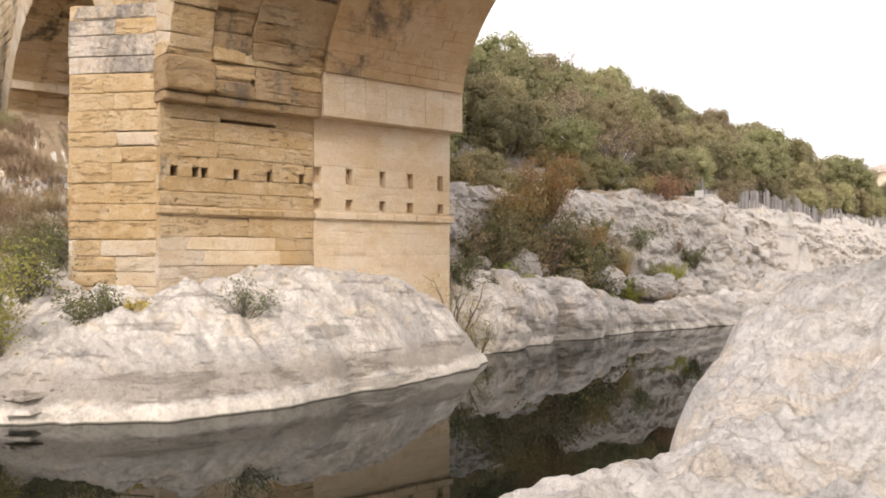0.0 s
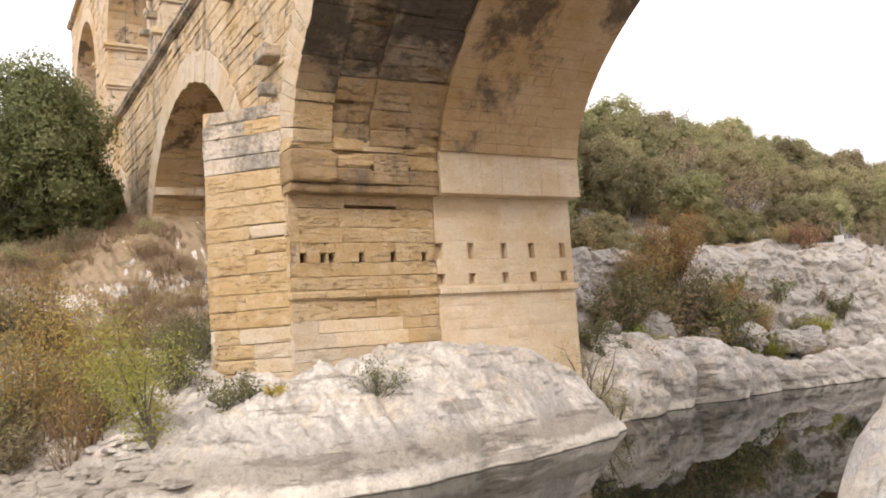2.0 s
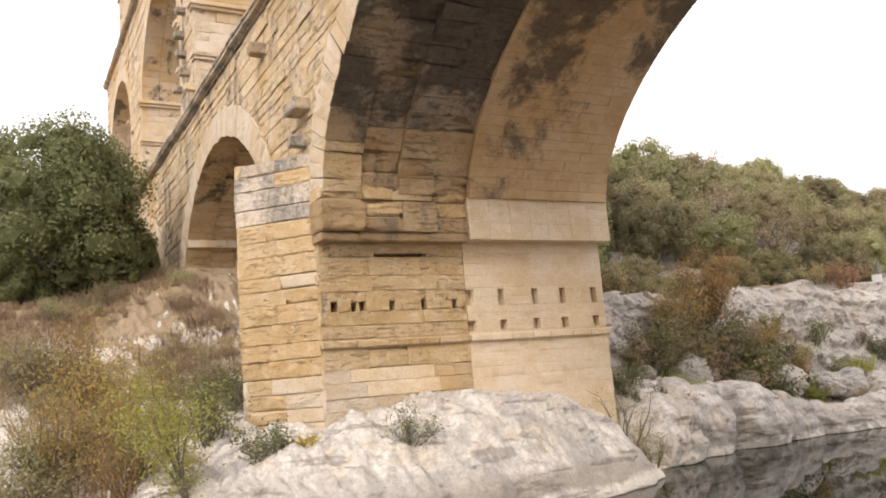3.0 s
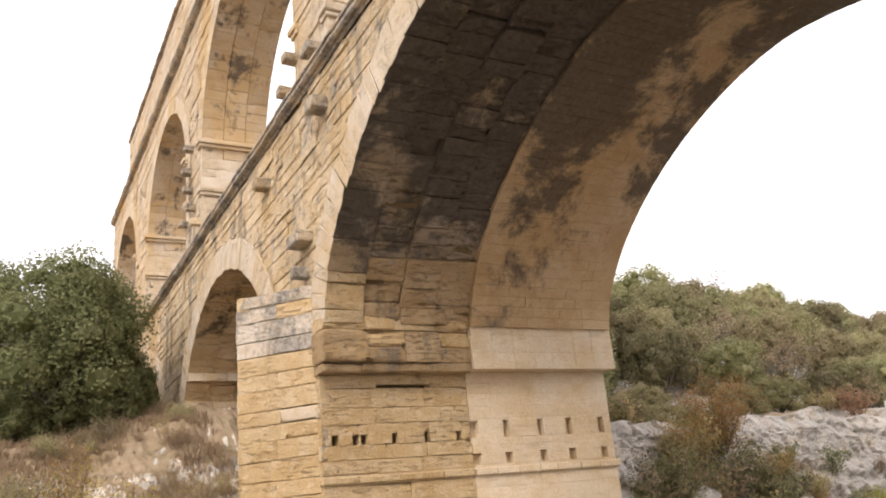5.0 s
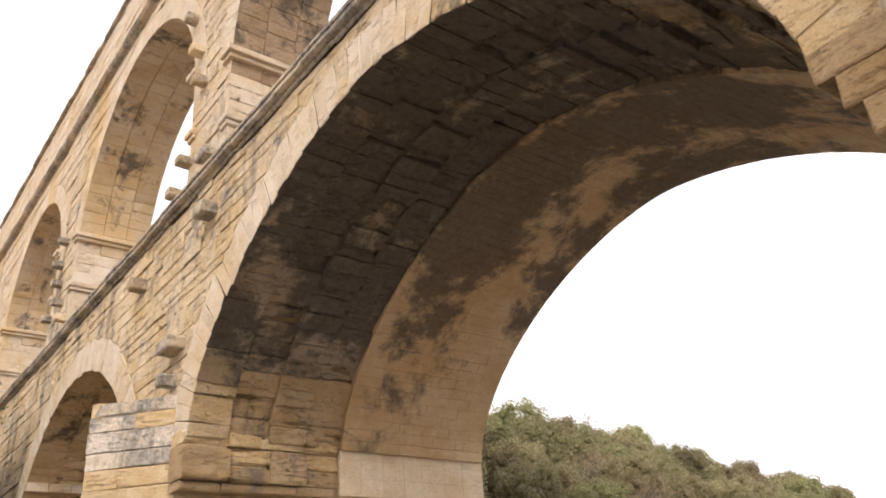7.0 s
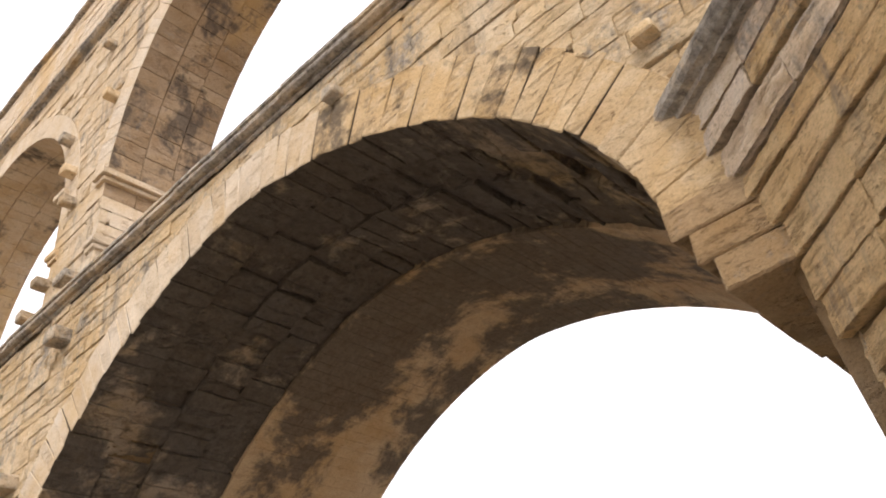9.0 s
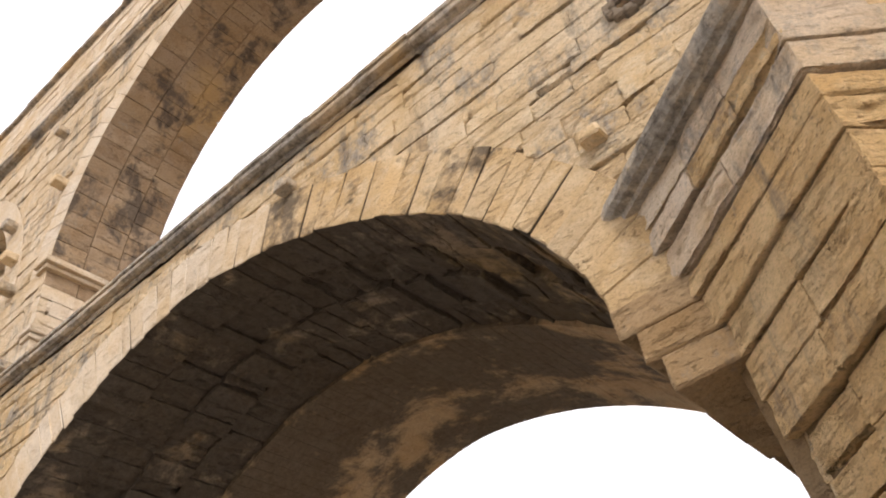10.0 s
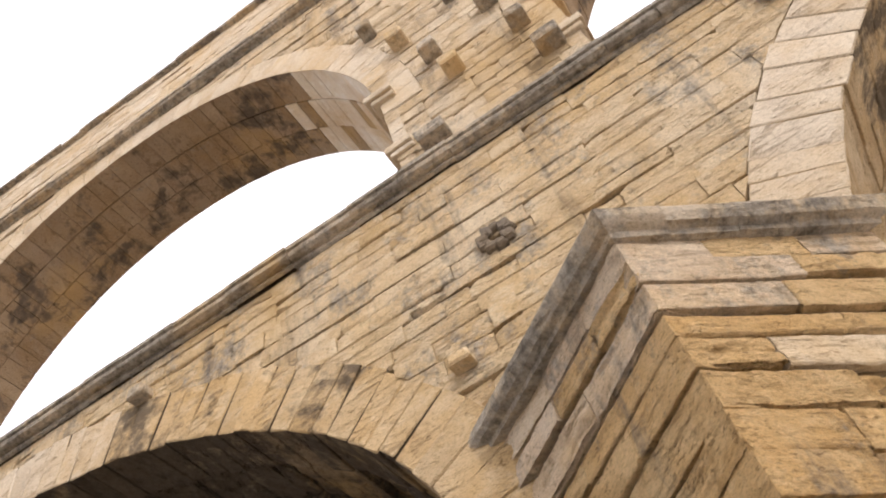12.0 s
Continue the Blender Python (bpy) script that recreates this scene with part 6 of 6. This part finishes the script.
sapling = make_shrub("sapling", 44, 3.3, 0.6, 7, 3600, 0.10, mat_bright, "young tree with bright yellow-green leaves on the slope")
stand(sapling, 3.3, -5.1, 0.92)
dark_clump = make_shrub("shrub", 45, 2.2, 1.6, 16, 1900, 0.10, mat_holm, "dark green shrub beside the pier", "dark shrubs by the pier")
stand(dark_clump, -1.1, -3.5, 1.0)
for x, y, size in ((-3.2, -2.2, 0.8), (-0.4, -5.9, 0.7), (-2.6, -8.4, 0.9)):
    copy_at(dark_clump, x, y, size, plant.uniform(0, 360))
willow_y = make_shrub("willow", 46, 2.6, 2.0, 20, 1300, 0.09, mat_yellow, "willow brush in yellow autumn leaf on the slope", "yellow willows on the slope", mat_dry)
stand(willow_y, -1.6, -6.7, 1.0)
for x, y, size in ((-3.8, -5.6, 1.0), (-4.9, -6.7, 1.1), (0.4, -6.2, 0.7), (-2.4, -7.8, 1.1), (-7.4, -6.8, 1.0)):
    copy_at(willow_y, x, y, size, plant.uniform(0, 360))
SLOPE = "brush on the dry slope"
slope_kinds = [
    make_shrub("dry_shrub", 51, 2.6, 3.2, 26, 500, 0.10, mat_dry, "tall dry brown brush on the slope", SLOPE, mat_dry),
    make_shrub("dry_shrub", 52, 2.2, 2.6, 22, 800, 0.10, mat_willow, "yellow-brown willow brush on the slope", SLOPE, mat_dry),
    make_shrub("green_shrub", 53, 1.8, 2.2, 16, 1700, 0.12, mat_olive, "grey-green shrub on the slope", SLOPE),
    make_shrub("dry_shrub", 54, 1.2, 1.8, 24, 500, 0.09, mat_dry, "low dry thyme brush on the slope", SLOPE, mat_dry),
]
used = set()
LIST = [(1, -0.6, -6.6, 1.25), (0, -2.4, -6.0, 1.2), (1, -1.8, -7.4, 1.2), (2, -3.2, -7.6, 1.1), (0, -4.0, -5.2, 1.1), (2, -4.6, -2.6, 0.9), (2, -3.4, -4.0, 0.75), (0, -5.8, -3.2, 0.9), (3, -5.0, -6.2, 1.0), (0, 0.6, -6.9, 0.9), (1, -3.0, -8.2, 1.3), (0, -4.6, -8.6, 1.3), (2, -6.2, -8.0, 1.3), (1, -5.6, -7.0, 1.2), (0, -0.8, -5.4, 0.9), (3, 1.2, -4.6, 0.7), (0, -7.0, -6.0, 1.2), (1, -7.6, -8.8, 1.3), (2, -2.0, -8.8, 1.2), (0, -3.6, -6.6, 1.2), (2, -1.2, -8.2, 1.0), (3, -2.6, -4.6, 0.9), (3, -6.4, -4.4, 1.0), (0, -8.4, -7.4, 1.1)]
for _ in range(30):
    LIST.append((plant.choice((0, 1, 3, 3)), plant.uniform(-11.5, -4.5), plant.uniform(-4.6, -0.7), plant.uniform(0.5, 0.85)))
for _ in range(140):
    x, y = plant.uniform(-30, -5), plant.uniform(-12, -0.8)
    LIST.append((plant.choices((2, 3), (1, 6))[0], x, y, plant.uniform(0.35, 0.75)) if y > -8.5 or x < -12 else (plant.choices((0, 1, 2, 3), (2, 2, 1.3, 3))[0], x, y, plant.uniform(0.6, 1.0)))
for k, x, y, size in [(k, x, y, size * (0.52 if k == 0 and x > -9 else 0.62 if k == 1 else 0.9)) for k, x, y, size in LIST]:
    if k in used:
        copy_at(slope_kinds[k], x, y, size, plant.uniform(0, 360))
    else:
        stand(slope_kinds[k], x, y, size, plant.uniform(0, 360))
        used.add(k)

# dry grass on the slope, past counting
grass = Heap()
tufts = np.random.RandomState(17)
gxs, gys = tufts.uniform(-34, -3.5, 17000), tufts.uniform(-14, -0.6, 17000)
lush = fractal(gxs, gys, 0.4, 3, 81) > -0.25
gxs, gys = gxs[lush], gys[lush]
for x, y, z in zip(gxs.tolist(), gys.tolist(), ground_height(gxs, gys).tolist()):
    for _ in range(3):
        a, h, lean = plant.uniform(0, 6.28), plant.uniform(0.12, 0.50), plant.uniform(0.05, 0.25)
        n = len(grass.verts)
        dx, dy = 0.025 * math.sin(a), -0.025 * math.cos(a)
        grass.verts += [(x - dx, y - dy, z - 0.03), (x + dx, y + dy, z - 0.03), (x + lean * math.cos(a), y + lean * math.sin(a), z + h)]
        grass.faces.append((n, n + 1, n + 2))
tagged(part("dry_grass", grass.geometry, mat_dry), "dry straw-coloured grass on the slope", "grass", kind="stuff")

# slabs and cobbles along the shelf
slabs = Heap()
for _ in range(260):
    y = plant.uniform(-16, -4.9)
    s = plant.uniform(0.1, 4.5) ** 1.0
    x = float(bank_left(y)) - s
    z = float(ground_height(x, y))
    w, d, h = plant.uniform(0.15, 0.55), plant.uniform(0.15, 0.42), plant.uniform(0.02, 0.09)
    a = plant.uniform(0, 3.14)
    corners = []
    for zz, k in ((z - 0.08, 1.0), (z + h, 0.8)):
        for sx, sy in ((-1, -1), (1, -1), (1, 1), (-1, 1)):
            px, py = sx * w * k * plant.uniform(0.7, 1.1), sy * d * k * plant.uniform(0.7, 1.1)
            corners.append((x + px * math.cos(a) - py * math.sin(a), y + px * math.sin(a) + py * math.cos(a), zz + plant.uniform(-0.02, 0.02)))
    slabs.add(hexa(corners, 0.05))
tagged(part("shore_stones", slabs.geometry, mat_rock), "flat pale stones along the water's edge", "stones", kind="stuff")

# ---------------------------------------------------------------- fence, sign and house far off
def fence_material():
    m = Nodes("weathered_grey_boards")
    c = m.mix(m.random(), (0.17, 0.155, 0.145), (0.33, 0.31, 0.29))
    return m.done(c, 0.9, m.bump(m.noise(20, 4, 0.6, (1, 1, 0.1)), 0.5, 0.01))


mat_fence = fence_material()
fence = thing("fence", "weathered grey board fence along the cliff top", "fence")
board = mesh_of("board", *box(-0.10, 0.10, -0.02, 0.02, -0.3, 1.5, 0.015), mat_fence)
post = mesh_of("post", *box(-0.06, 0.06, -0.06, 0.06, -0.4, 1.65, 0.015), mat_fence)
count = 0
for y in np.arange(43.5, 104, 0.205):
    y = float(y)
    x, z = cliff_face(y, 1.16 if y > 50 else 1.30)
    ob = new("post" if count % 9 == 0 else "board", post if count % 9 == 0 else board)
    ob.parent = fence
    ob.matrix_basis = pose(float(x), y, float(z) + plant.uniform(-0.08, 0.08), plant.uniform(-2, 2), plant.uniform(-2, 2), 100 + plant.uniform(-4, 4))
    count += 1

paint = Nodes("white_paint")
mat_paint = paint.done(paint.mix(paint.noise(4, 4, 0.6), (0.72, 0.72, 0.70), (0.82, 0.82, 0.80)), 0.6)
sign = thing("sign_board", "small blank white sign board on a post at the cliff top", "sign")
sy = 41.0
sx, sz = (float(v) for v in cliff_face(sy, 1.08))
part("post", box(sx - 0.04, sx + 0.04, sy - 0.04, sy + 0.04, sz - 0.2, sz + 0.5, 0.01), mat_fence, sign)
part("panel", box(sx - 0.35, sx + 0.35, sy - 0.07, sy - 0.03, sz + 0.15, sz + 0.65, 0.01), mat_paint, sign)

# house beyond the hill
def plaster():
    m = Nodes("ochre_render")
    return m.done(m.mix(m.noise(0.8, 5, 0.6), (0.68, 0.57, 0.42), (0.75, 0.65, 0.50)), 0.9, m.bump(m.noise(9, 4, 0.6), 0.3, 0.02))


mat_plaster = plaster()
tiles = Nodes("roof_tiles")
mat_tiles = tiles.done(tiles.mix(tiles.noise(3, 4, 0.6), (0.42, 0.34, 0.28), (0.52, 0.44, 0.37)), 0.9)
glass = Nodes("dark_window_glass")
mat_glass = glass.done((0.03, 0.035, 0.04), 0.08, None, 0.5)
house = thing("house", "ochre rendered country house beyond the trees", "house")
HX, HY, HZ = -28.6, 129.0, 10.2
part("wall", box(HX - 6, HX + 9, HY, HY + 9, HZ - 8, HZ + 7.2, 0.05), mat_plaster, house)
part("roof", ([(HX - 6.5, HY - 0.5, HZ + 7.1), (HX + 9.5, HY - 0.5, HZ + 7.1), (HX + 9.5, HY + 9.5, HZ + 7.1), (HX - 6.5, HY + 9.5, HZ + 7.1), (HX - 4, HY + 4.5, HZ + 9.0), (HX + 7, HY + 4.5, HZ + 9.0)],
              [(0, 1, 5, 4), (1, 2, 5), (2, 3, 4, 5), (3, 0, 4), (3, 2, 1, 0)]), mat_tiles, house)
for wx_ in (-4.2, -1.2, 1.8, 4.8, 7.4):
    for wz in (1.2, 4.4):
        frame_w = part("window", box(HX + wx_ - 0.65, HX + wx_ + 0.65, HY - 0.06, HY + 0.02, HZ + wz - 0.05, HZ + wz + 1.75, 0.02), mat_paint, house)
        part("pane", box(HX + wx_ - 0.5, HX + wx_ + 0.5, HY - 0.075, HY - 0.062, HZ + wz + 0.1, HZ + wz + 1.6, 0.004), mat_glass, frame_w)
